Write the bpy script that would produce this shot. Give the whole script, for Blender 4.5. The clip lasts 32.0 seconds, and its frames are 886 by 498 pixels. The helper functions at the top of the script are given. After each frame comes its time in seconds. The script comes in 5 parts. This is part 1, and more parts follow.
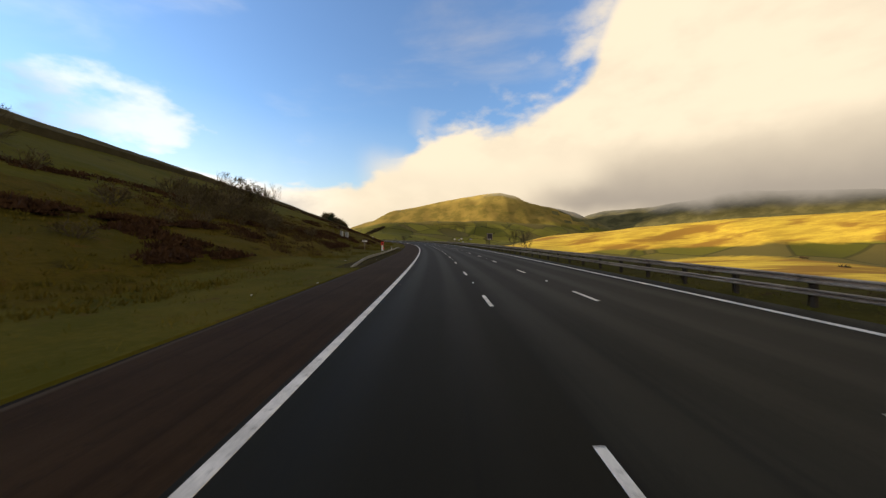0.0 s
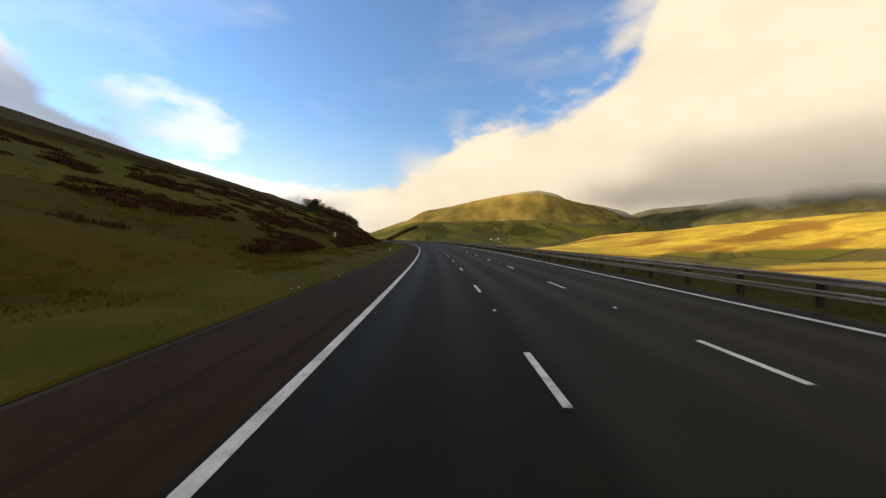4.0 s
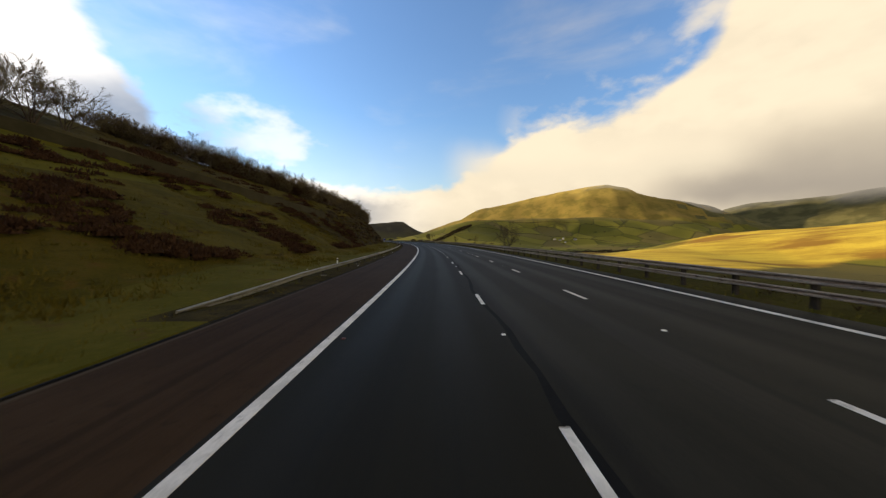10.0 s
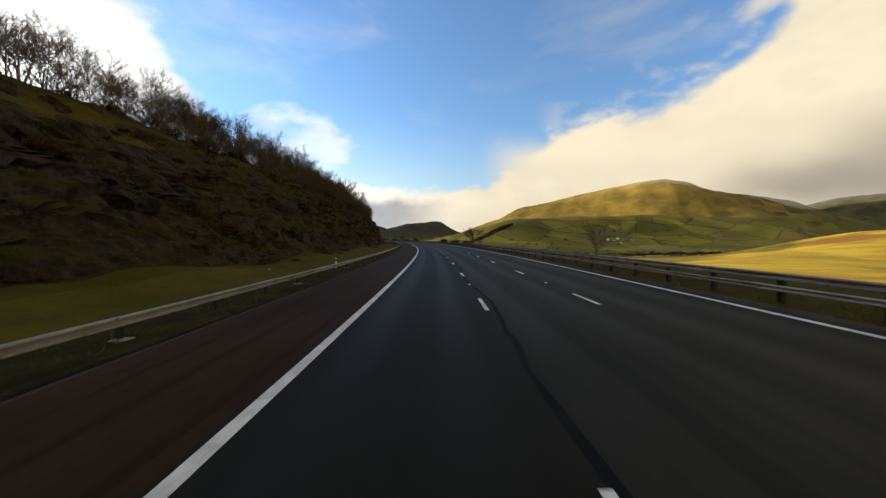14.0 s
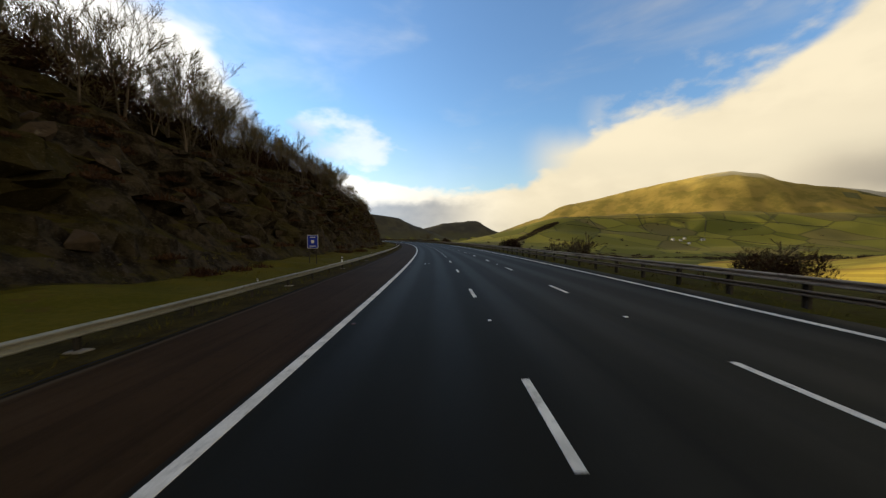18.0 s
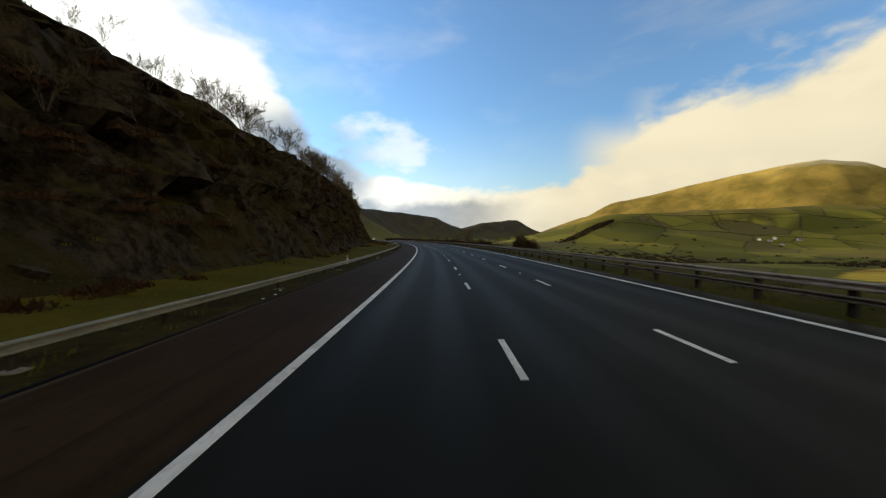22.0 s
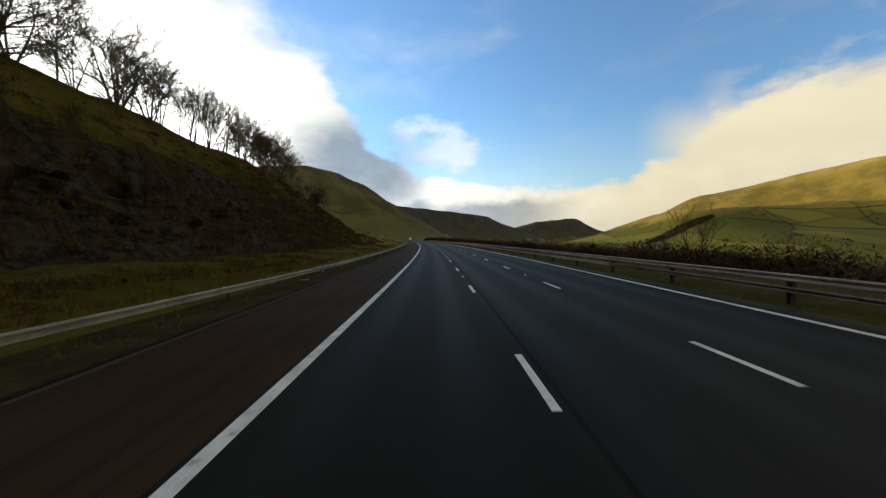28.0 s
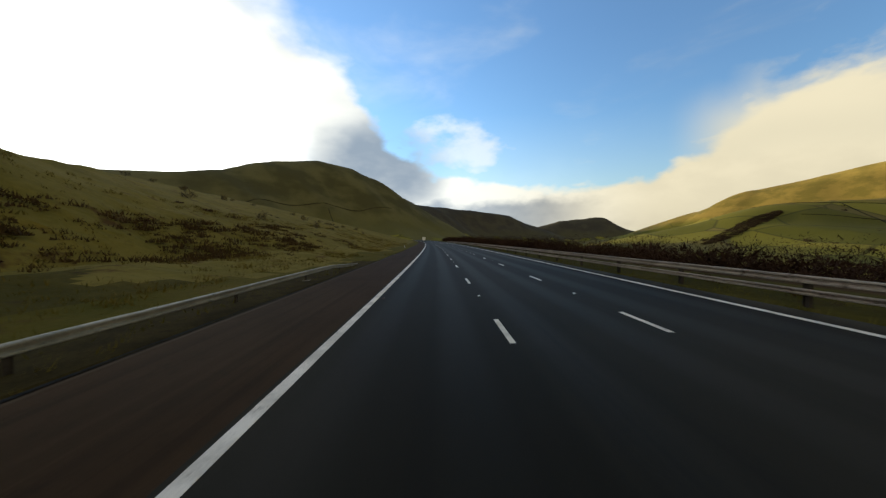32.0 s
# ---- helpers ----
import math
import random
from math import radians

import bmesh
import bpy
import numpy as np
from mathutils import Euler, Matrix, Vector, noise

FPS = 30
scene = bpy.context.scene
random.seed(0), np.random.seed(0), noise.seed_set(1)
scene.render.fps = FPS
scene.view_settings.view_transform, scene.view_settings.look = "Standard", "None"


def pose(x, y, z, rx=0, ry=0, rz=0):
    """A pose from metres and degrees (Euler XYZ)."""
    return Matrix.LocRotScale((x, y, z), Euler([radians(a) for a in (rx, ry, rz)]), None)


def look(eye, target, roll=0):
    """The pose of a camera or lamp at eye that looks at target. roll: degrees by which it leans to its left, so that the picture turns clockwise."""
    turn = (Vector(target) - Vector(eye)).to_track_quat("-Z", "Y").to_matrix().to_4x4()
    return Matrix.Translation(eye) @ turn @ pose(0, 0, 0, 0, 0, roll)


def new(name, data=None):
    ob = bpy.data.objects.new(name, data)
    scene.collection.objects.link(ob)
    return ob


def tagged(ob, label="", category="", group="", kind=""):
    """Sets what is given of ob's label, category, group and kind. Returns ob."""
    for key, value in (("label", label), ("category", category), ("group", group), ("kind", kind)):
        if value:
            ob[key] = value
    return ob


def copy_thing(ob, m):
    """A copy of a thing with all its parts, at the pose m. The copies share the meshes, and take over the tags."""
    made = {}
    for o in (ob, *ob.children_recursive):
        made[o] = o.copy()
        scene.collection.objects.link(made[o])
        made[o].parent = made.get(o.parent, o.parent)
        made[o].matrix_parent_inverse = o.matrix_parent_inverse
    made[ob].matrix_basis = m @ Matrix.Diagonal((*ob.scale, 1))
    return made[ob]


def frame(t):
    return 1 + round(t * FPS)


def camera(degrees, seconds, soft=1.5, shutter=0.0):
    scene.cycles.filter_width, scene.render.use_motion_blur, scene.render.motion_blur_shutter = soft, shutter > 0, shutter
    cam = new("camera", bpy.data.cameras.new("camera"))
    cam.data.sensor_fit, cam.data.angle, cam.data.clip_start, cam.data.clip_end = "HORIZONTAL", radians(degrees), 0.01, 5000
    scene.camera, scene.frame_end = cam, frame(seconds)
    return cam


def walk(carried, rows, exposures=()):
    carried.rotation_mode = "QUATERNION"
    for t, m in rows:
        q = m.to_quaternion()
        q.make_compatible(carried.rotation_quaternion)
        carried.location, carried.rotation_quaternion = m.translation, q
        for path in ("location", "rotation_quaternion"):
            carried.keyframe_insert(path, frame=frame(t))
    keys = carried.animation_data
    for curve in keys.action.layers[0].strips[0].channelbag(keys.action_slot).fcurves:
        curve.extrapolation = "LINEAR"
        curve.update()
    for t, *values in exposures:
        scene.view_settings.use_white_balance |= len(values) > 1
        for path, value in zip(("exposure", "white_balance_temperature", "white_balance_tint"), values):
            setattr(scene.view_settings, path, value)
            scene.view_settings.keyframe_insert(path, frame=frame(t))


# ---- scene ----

# ---------------------------------------------------------------- road line and camera
# The line is the left edge line of the carriageway; s runs along it, lat is positive to the right.
CANT = 0.023          # crossfall of the carriageway, up to the right
EYE = 2.11            # height of the lens over the road
SPEED = 24.3

_turn_s = (-200, 0, 97, 194, 292, 389, 486, 583, 656, 705, 741, 778, 900, 1400)
_turn_w = (1.40, 1.47, 1.475, 1.51, 1.55, 1.55, 1.61, 1.60, 1.42, 1.08, 0.74, 0.56, 0.30, 0.25)   # degrees per second at SPEED
_S = np.arange(-200.0, 1600.0, 1.0)
_rate = np.interp(_S, _turn_s, _turn_w) / SPEED
_H = np.cumsum(_rate)
_H -= np.interp(0.0, _S, _H)
_X = np.cumsum(-np.sin(np.radians(_H)))
_Y = np.cumsum(np.cos(np.radians(_H)))
_X -= np.interp(0.0, _S, _X)
_Y -= np.interp(0.0, _S, _Y)


def heading(s):
    return float(np.interp(s, _S, _H))


def P(s, lat, z=0.0):
    """World place of a point s along the road, lat to the right of the edge line."""
    a = radians(heading(s))
    return Vector((float(np.interp(s, _S, _X)) + math.cos(a) * lat, float(np.interp(s, _S, _Y)) + math.sin(a) * lat, z))


def road_z(lat):
    return CANT * lat


# seconds, s, lat, yaw against the road, pitch
CAM = (
    (0.0, 0.07, 2.26, 0.0, -1.68), (1.0, 24.29, 2.181, 0.0, -1.68), (2.0, 48.27, 2.218, 0.0, -1.68), (3.0, 72.07, 2.293, 0.0, -1.68), (4.5, 108.44, 2.253, 0.0, -1.68),
    (6.0, 144.7, 2.213, 0.0, -1.68), (7.0, 169.33, 2.255, 0.0, -1.68), (8.0, 194.6, 2.302, 0.0, -1.68), (9.0, 218.3, 2.432, 0.0, -1.68), (10.0, 242.72, 2.479, 0.0, -1.68),
    (11.0, 267.38, 2.544, 0.0, -1.68), (12.0, 293.76, 2.558, 0.0, -1.68), (13.0, 318.37, 2.511, 0.0, -1.68), (14.0, 342.64, 2.474, 0.0, -1.68), (15.5, 378.93, 2.504, 0.0, -1.68),
    (17.0, 415.23, 2.534, 0.0, -1.68), (18.0, 439.43, 2.59, 0.0, -1.68), (19.0, 464.04, 2.618, 0.0, -1.68), (20.0, 488.24, 2.623, 0.0, -1.68), (21.0, 512.2, 2.613, 0.0, -1.68),
    (22.0, 536.46, 2.6, 0.0, -1.68), (23.0, 561.24, 2.507, 0.0, -1.68), (24.0, 585.23, 2.581, 0.0, -1.68), (25.0, 609.14, 2.516, 0.0, -1.68), (26.0, 633.82, 2.46, -0.1, -1.68),
    (27.5, 669.49, 2.435, -0.4, -1.68), (29.0, 705.26, 2.32, -0.7, -1.68), (30.0, 729.07, 2.246, -0.7, -1.68), (31.0, 753.36, 2.274, -0.7, -1.68), (32.0, 777.73, 2.339, -0.7, -1.68),
)
cam = camera(105.4, 32.0, soft=1.3, shutter=0.08)
rows = []
for t, s, lat, yaw, pitch in CAM:
    p = P(s, lat, road_z(lat) + EYE)
    rows.append((t, pose(p.x, p.y, p.z, 90 + pitch, 0, heading(s) + yaw)))
walk(cam, rows, exposures=((0.0, 1.17, 6500, 15), (8.0, 1.15, 6500, 14), (11.0, 1.13, 6480, 13), (14.0, 1.08, 6380, 11), (17.0, 1.07, 6480, 10), (24.0, 1.0, 6450, 6), (32.0, 0.95, 6350, 6)))

# ---------------------------------------------------------------- sky, sun
SUN_AZ = -90.0        # degrees to the right of the first heading
SUN_EL = 8.0


def node_tree(idblock):
    idblock.use_nodes = True
    nt = idblock.node_tree
    nt.nodes.clear()
    return nt


def math_node(nt, op, a, b=None, c=None, clamp=False):
    n = nt.nodes.new("ShaderNodeMath")
    n.operation, n.use_clamp = op, clamp
    for i, v in enumerate((a, b, c)):
        if v is None:
            continue
        if isinstance(v, (int, float)):
            n.inputs[i].default_value = v
        else:
            nt.links.new(v, n.inputs[i])
    return n.outputs[0]


def smooth(nt, v, lo, hi, a=0.0, b=1.0):
    n = nt.nodes.new("ShaderNodeMapRange")
    n.interpolation_type = "SMOOTHSTEP"
    nt.links.new(v, n.inputs[0])
    for i, x in enumerate((lo, hi, a, b)):
        n.inputs[i + 1].default_value = x
    return n.outputs[0]


def mix(nt, fac, a, b):
    n = nt.nodes.new("ShaderNodeMix")
    n.data_type = "RGBA"
    for sock, v in ((n.inputs[0], fac), (n.inputs[6], a), (n.inputs[7], b)):
        if isinstance(v, (int, float)):
            sock.default_value = v
        elif isinstance(v, tuple):
            sock.default_value = (*v, 1.0)
        else:
            nt.links.new(v, sock)
    return n.outputs[2]


def noise_node(nt, vec, scale, detail=4.0, rough=0.55, colour=False, distortion=0.0):
    n = nt.nodes.new("ShaderNodeTexNoise")
    n.inputs["Scale"].default_value, n.inputs["Detail"].default_value = scale, detail
    n.inputs["Roughness"].default_value, n.inputs["Distortion"].default_value = rough, distortion
    if vec is not None:
        nt.links.new(vec, n.inputs["Vector"])
    return n.outputs["Color" if colour else "Fac"]


def curve_node(nt, v, lo, hi, vlo, vhi, pts):
    """A curve through pts, in the units of lo..hi and vlo..vhi."""
    x = math_node(nt, "DIVIDE", math_node(nt, "SUBTRACT", v, lo), hi - lo, clamp=True)
    n = nt.nodes.new("ShaderNodeFloatCurve")
    c = n.mapping.curves[0]
    pts = [((a - lo) / (hi - lo), (b - vlo) / (vhi - vlo)) for a, b in pts]
    c.points[0].location, c.points[1].location = pts[0], pts[-1]
    for p in pts[1:-1]:
        c.points.new(*p)
    n.mapping.update()
    nt.links.new(x, n.inputs["Value"])
    return math_node(nt, "MULTIPLY_ADD", n.outputs[0], vhi - vlo, vlo)


world = bpy.data.worlds.new("sky")
scene.world = world
nt = node_tree(world)
sky = nt.nodes.new("ShaderNodeTexSky")
sky.sky_type, sky.sun_disc = "NISHITA", False
sky.sun_elevation, sky.sun_rotation = radians(SUN_EL), radians(SUN_AZ)
sky.air_density, sky.dust_density, sky.ozone_density = 1.25, 0.3, 4.3
geo = nt.nodes.new("ShaderNodeTexCoord")
sep = nt.nodes.new("ShaderNodeSeparateXYZ")
nt.links.new(geo.outputs["Generated"], sep.inputs[0])
dx, dy, dz = sep.outputs
az = math_node(nt, "MULTIPLY", math_node(nt, "ARCTAN2", dx, dy), 180 / math.pi)
el = math_node(nt, "MULTIPLY", math_node(nt, "ARCSINE", dz), 180 / math.pi)
flat = nt.nodes.new("ShaderNodeMapping")
flat.inputs["Scale"].default_value = (1.0, 1.0, 1.9)
nt.links.new(geo.outputs["Generated"], flat.inputs[0])
big = noise_node(nt, flat.outputs[0], 3.4, 4.0, 0.48)
fine = noise_node(nt, flat.outputs[0], 10.0, 5.0, 0.52)
ruffle = math_node(nt, "ADD", math_node(nt, "MULTIPLY_ADD", big, 15.0, -7.5), math_node(nt, "MULTIPLY_ADD", fine, 6.0, -3.0))
# past az 53 the bank is out of view, added to warm the light
top = curve_node(nt, az, -180, 180, -10, 90, (
    (-180, 50), (-120, 40), (-95, 44), (-83, 42), (-76.5, 36), (-71, 31.5), (-66, 28.5), (-61.5, 25), (-57.5, 20.5), (-53.5, 17.0), (-48.5, 13.5), (-44, 11.0), (-39, 8.8), (-30, 7.8), (-25, 8.3), (-19, 9.3),
    (-12, 11.5), (-6, 13.7), (0, 15.6), (5, 17.2), (12, 19.0), (18, 20.5), (22, 24.0), (27, 33.0), (34, 44.0), (45, 62), (58, 86), (140, 86), (180, 50)))
depth = math_node(nt, "SUBTRACT", math_node(nt, "ADD", top, ruffle), el)
cover = smooth(nt, math_node(nt, "MULTIPLY", depth, smooth(nt, el, 16.0, 32.0, 1.0, 0.30)), -0.9, 1.9)      # softer higher up
# small puffs and thin streaks high up
d33 = math_node(nt, "POWER", math_node(nt, "DIVIDE", math_node(nt, "ADD", az, 46.0), 11.0), 2.0)
e33 = math_node(nt, "POWER", math_node(nt, "DIVIDE", math_node(nt, "SUBTRACT", el, 14.6), 3.6), 2.0)
puff = math_node(nt, "SUBTRACT", math_node(nt, "ADD", math_node(nt, "MULTIPLY_ADD", fine, 5.0, -2.0), math_node(nt, "MULTIPLY_ADD", big, 3.0, -0.8)), math_node(nt, "ADD", d33, e33))
puff = smooth(nt, puff, -0.6, 1.3, 0.0, 0.62)
streak = nt.nodes.new("ShaderNodeMapping")
streak.inputs["Scale"].default_value = (1.4, 2.6, 5.0)
streak.inputs["Rotation"].default_value = (0.4, 0.0, 0.6)
nt.links.new(geo.outputs["Generated"], streak.inputs[0])
thin = smooth(nt, noise_node(nt, streak.outputs[0], 1.5, 5.0, 0.55, distortion=0.3), 0.50, 0.85, 0.03, 0.30)
veil = math_node(nt, "MULTIPLY", smooth(nt, depth, -11.0, 1.0), smooth(nt, math_node(nt, "ADD", math_node(nt, "MULTIPLY", big, 0.5), math_node(nt, "MULTIPLY", fine, 0.5)), 0.44, 0.62, 0.0, 0.75))
veil = math_node(nt, "MULTIPLY", veil, smooth(nt, az, -8, 4))
haze = math_node(nt, "MULTIPLY", smooth(nt, el, 3.0, 24.0, 0.34, 0.0), smooth(nt, az, -50, 0, 1.0, 0.5))
thin = math_node(nt, "MAXIMUM", thin, haze)
cover = math_node(nt, "MAXIMUM", math_node(nt, "MAXIMUM", math_node(nt, "MAXIMUM", cover, veil), puff), thin)
# cream where the low sun lights it from the side, white near the sun, grey beneath
near_sun = smooth(nt, az, -46, -10, 1.0, 0.0)
body = smooth(nt, depth, 3.0, 16.0)
lit = mix(nt, near_sun, (1.0, 0.87, 0.62), (1.0, 0.98, 0.92))
shade = mix(nt, near_sun, (0.44, 0.385, 0.29), (0.31, 0.37, 0.45))
lumps = smooth(nt, math_node(nt, "ADD", math_node(nt, "MULTIPLY", big, 0.6), math_node(nt, "MULTIPLY", fine, 0.4)), 0.40, 0.58, 0.17, 0.0)
grey = math_node(nt, "ADD", math_node(nt, "POWER", math_node(nt, "DIVIDE", math_node(nt, "ADD", az, 57.0), 10.5), 2.0), math_node(nt, "POWER", math_node(nt, "DIVIDE", math_node(nt, "SUBTRACT", el, 11.5), 7.0), 2.0))
grey = smooth(nt, math_node(nt, "ADD", grey, math_node(nt, "MULTIPLY_ADD", big, 1.8, -0.9)), 0.0, 1.9, 0.85, 0.0)
low = curve_node(nt, az, -180, 180, 0, 1, ((-180, 0.3), (-60, 0.1), (-46, 0.7), (-24, 0.75), (-13, 0.45), (12, 0.25), (28, 0.7), (40, 1.0), (60, 1.0), (180, 0.3)))
under = math_node(nt, "MULTIPLY", math_node(nt, "MULTIPLY", smooth(nt, el, 4.0, 15.0, 1.0, 0.0), body), low)
band = math_node(nt, "MULTIPLY", math_node(nt, "MULTIPLY", smooth(nt, az, -54, -45), smooth(nt, az, -30, -16, 1.0, 0.0)), smooth(nt, math_node(nt, "ADD", el, math_node(nt, "MULTIPLY_ADD", fine, 5.0, -2.5)), 4.8, 7.2, 0.8, 0.0))
under = math_node(nt, "ADD", math_node(nt, "MAXIMUM", math_node(nt, "MAXIMUM", under, band), grey), math_node(nt, "ADD", lumps, smooth(nt, el, 38.0, 58.0, 0.0, 0.85)), clamp=True)
cloud = mix(nt, under, lit, shade)
glare = math_node(nt, "ADD", math_node(nt, "POWER", math_node(nt, "DIVIDE", math_node(nt, "ADD", az, 88.0), 17.0), 2.0), math_node(nt, "POWER", math_node(nt, "DIVIDE", math_node(nt, "SUBTRACT", el, 12.0), 16.0), 2.0))
glare = smooth(nt, glare, 0.0, 1.9, 1.0, 0.0)
cloud_em = nt.nodes.new("ShaderNodeBackground")
nt.links.new(cloud, cloud_em.inputs[0])
# dimmer overhead, to set how strongly the unseen cloud lights the ground
nt.links.new(math_node(nt, "MULTIPLY", math_node(nt, "ADD", math_node(nt, "MULTIPLY_ADD", glare, 1.1, 0.47), math_node(nt, "MULTIPLY", near_sun, 0.10)), smooth(nt, el, 36.0, 58.0, 1.0, 0.45)), cloud_em.inputs[1])
sky_em = nt.nodes.new("ShaderNodeBackground")
tint = nt.nodes.new("ShaderNodeMix")
tint.data_type, tint.blend_type = "RGBA", "MULTIPLY"
tint.inputs[0].default_value = 1.0
nt.links.new(sky.outputs[0], tint.inputs[6])
tint.inputs[7].default_value = (1.14, 1.04, 1.06, 1.0)
nt.links.new(tint.outputs[2], sky_em.inputs[0])
nt.links.new(smooth(nt, az, -60, 5, 0.168, 0.15), sky_em.inputs[1])      # brighter towards the sun
mixer = nt.nodes.new("ShaderNodeMixShader")
nt.links.new(cover, mixer.inputs[0])
nt.links.new(sky_em.outputs[0], mixer.inputs[1])
nt.links.new(cloud_em.outputs[0], mixer.inputs[2])
out = nt.nodes.new("ShaderNodeOutputWorld")
nt.links.new(mixer.outputs[0], out.inputs[0])

sun = new("sun", bpy.data.lights.new("sun", "SUN"))
sun.data.energy, sun.data.angle, sun.data.color = 4.2, radians(0.6), (1.0, 0.80, 0.48)
_d = Vector((math.sin(radians(SUN_AZ)) * math.cos(radians(SUN_EL)), math.cos(radians(SUN_AZ)) * math.cos(radians(SUN_EL)), math.sin(radians(SUN_EL))))
sun.matrix_world = look(_d * 500, (0, 0, 0))


# ---------------------------------------------------------------- materials
def principled(name, build):
    """A material; build(nt, bsdf, object_position) sets it up."""
    m = bpy.data.materials.new(name)
    nt = node_tree(m)
    b = nt.nodes.new("ShaderNodeBsdfPrincipled")
    o = nt.nodes.new("ShaderNodeOutputMaterial")
    nt.links.new(b.outputs[0], o.inputs[0])
    tc = nt.nodes.new("ShaderNodeNewGeometry")
    build(nt, b, tc.outputs["Position"])
    return m


def bump(nt, b, height, strength, distance):
    n = nt.nodes.new("ShaderNodeBump")
    n.inputs["Strength"].default_value, n.inputs["Distance"].default_value = strength, distance
    nt.links.new(height, n.inputs["Height"])
    nt.links.new(n.outputs[0], b.inputs["Normal"])


def two_tone(name, c1, c2, big=0.3, small=6.0, rough=0.9, metal=0.0, relief=0.3, dist=0.02, c3=None, spec=0.10, each=0.0):
    def build(nt, b, pos):
        n1, n2 = noise_node(nt, pos, big, 5), noise_node(nt, pos, small, 5, 0.65)
        f = smooth(nt, math_node(nt, "ADD", math_node(nt, "MULTIPLY", n1, 0.6), math_node(nt, "MULTIPLY", n2, 0.4)), 0.38, 0.62)
        col = mix(nt, f, c1, c2)
        if c3:
            col = mix(nt, smooth(nt, noise_node(nt, pos, big * 2.7, 4, 0.7), 0.56, 0.70), col, c3)
        if each:      # every piece is a little lighter or darker than the next
            info = nt.nodes.new("ShaderNodeObjectInfo")
            col = mix(nt, math_node(nt, "MULTIPLY", info.outputs["Random"], each), col, tuple(.45 * v for v in c1))
        nt.links.new(col, b.inputs["Base Color"])
        b.inputs["Roughness"].default_value, b.inputs["Metallic"].default_value = rough, metal
        b.inputs["Specular IOR Level"].default_value = spec
        bump(nt, b, n2, relief, dist)
    return principled(name, build)


M = {}


def asphalt_build(nt, b, pos):
    n1, n2, n3 = noise_node(nt, pos, 0.22, 5), noise_node(nt, pos, 45.0, 4, 0.7), noise_node(nt, pos, 2.2, 5, 0.7)
    uv = nt.nodes.new("ShaderNodeUVMap")
    sx = nt.nodes.new("ShaderNodeSeparateXYZ")
    nt.links.new(uv.outputs[0], sx.inputs[0])
    # polished wheel tracks, about 1.7 m apart in every lane, and a darker oil strip between them
    w = math_node(nt, "ADD", sx.outputs[0], math_node(nt, "MULTIPLY_ADD", n1, 0.3, -0.15))
    lane = math_node(nt, "COSINE", math_node(nt, "MULTIPLY", math_node(nt, "SUBTRACT", w, 0.95), 2 * math.pi / 1.82))
    col = mix(nt, smooth(nt, n1, 0.35, 0.65), (0.0165, 0.0152, 0.0110), (0.0225, 0.0207, 0.0150))
    col = mix(nt, smooth(nt, lane, -0.3, 1.0, 0.0, 0.18), col, (0.0214, 0.0194, 0.0134))
    col = mix(nt, smooth(nt, n3, 0.58, 0.75, 0.0, 0.5), col, (0.012, 0.0112, 0.0105))
    col = mix(nt, smooth(nt, n2, 0.50, 0.72, 0.0, 0.55), col, (0.038, 0.035, 0.026))
    mp = nt.nodes.new("ShaderNodeMapping")
    mp.inputs["Scale"].default_value = (2.2, 0.03, 1.0)
    nt.links.new(uv.outputs[0], mp.inputs[0])
    along_lane = noise_node(nt, mp.outputs[0], 1.0, 5, 0.6)
    col = mix(nt, smooth(nt, along_lane, 0.50, 0.66, 0.0, 0.55), col, (0.0115, 0.0105, 0.0092))
    col = mix(nt, smooth(nt, along_lane, 0.50, 0.36, 0.0, 0.45), col, (0.0240, 0.0216, 0.0150))
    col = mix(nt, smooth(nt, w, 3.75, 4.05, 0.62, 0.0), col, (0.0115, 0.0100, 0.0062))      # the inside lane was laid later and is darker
    col = mix(nt, smooth(nt, sx.outputs[1], 372, 374, 0.0, 0.40), col, (0.0085, 0.0080, 0.0062))      # darker from here on: the crag's shade put into the colour
    nt.links.new(col, b.inputs["Base Color"])
    nt.links.new(smooth(nt, lane, -0.5, 1.0, 0.66, 0.58), b.inputs["Roughness"])
    b.inputs["Specular IOR Level"].default_value = 0.035
    bump(nt, b, n2, 0.3, 0.006)


M["asphalt"] = principled("asphalt", asphalt_build)


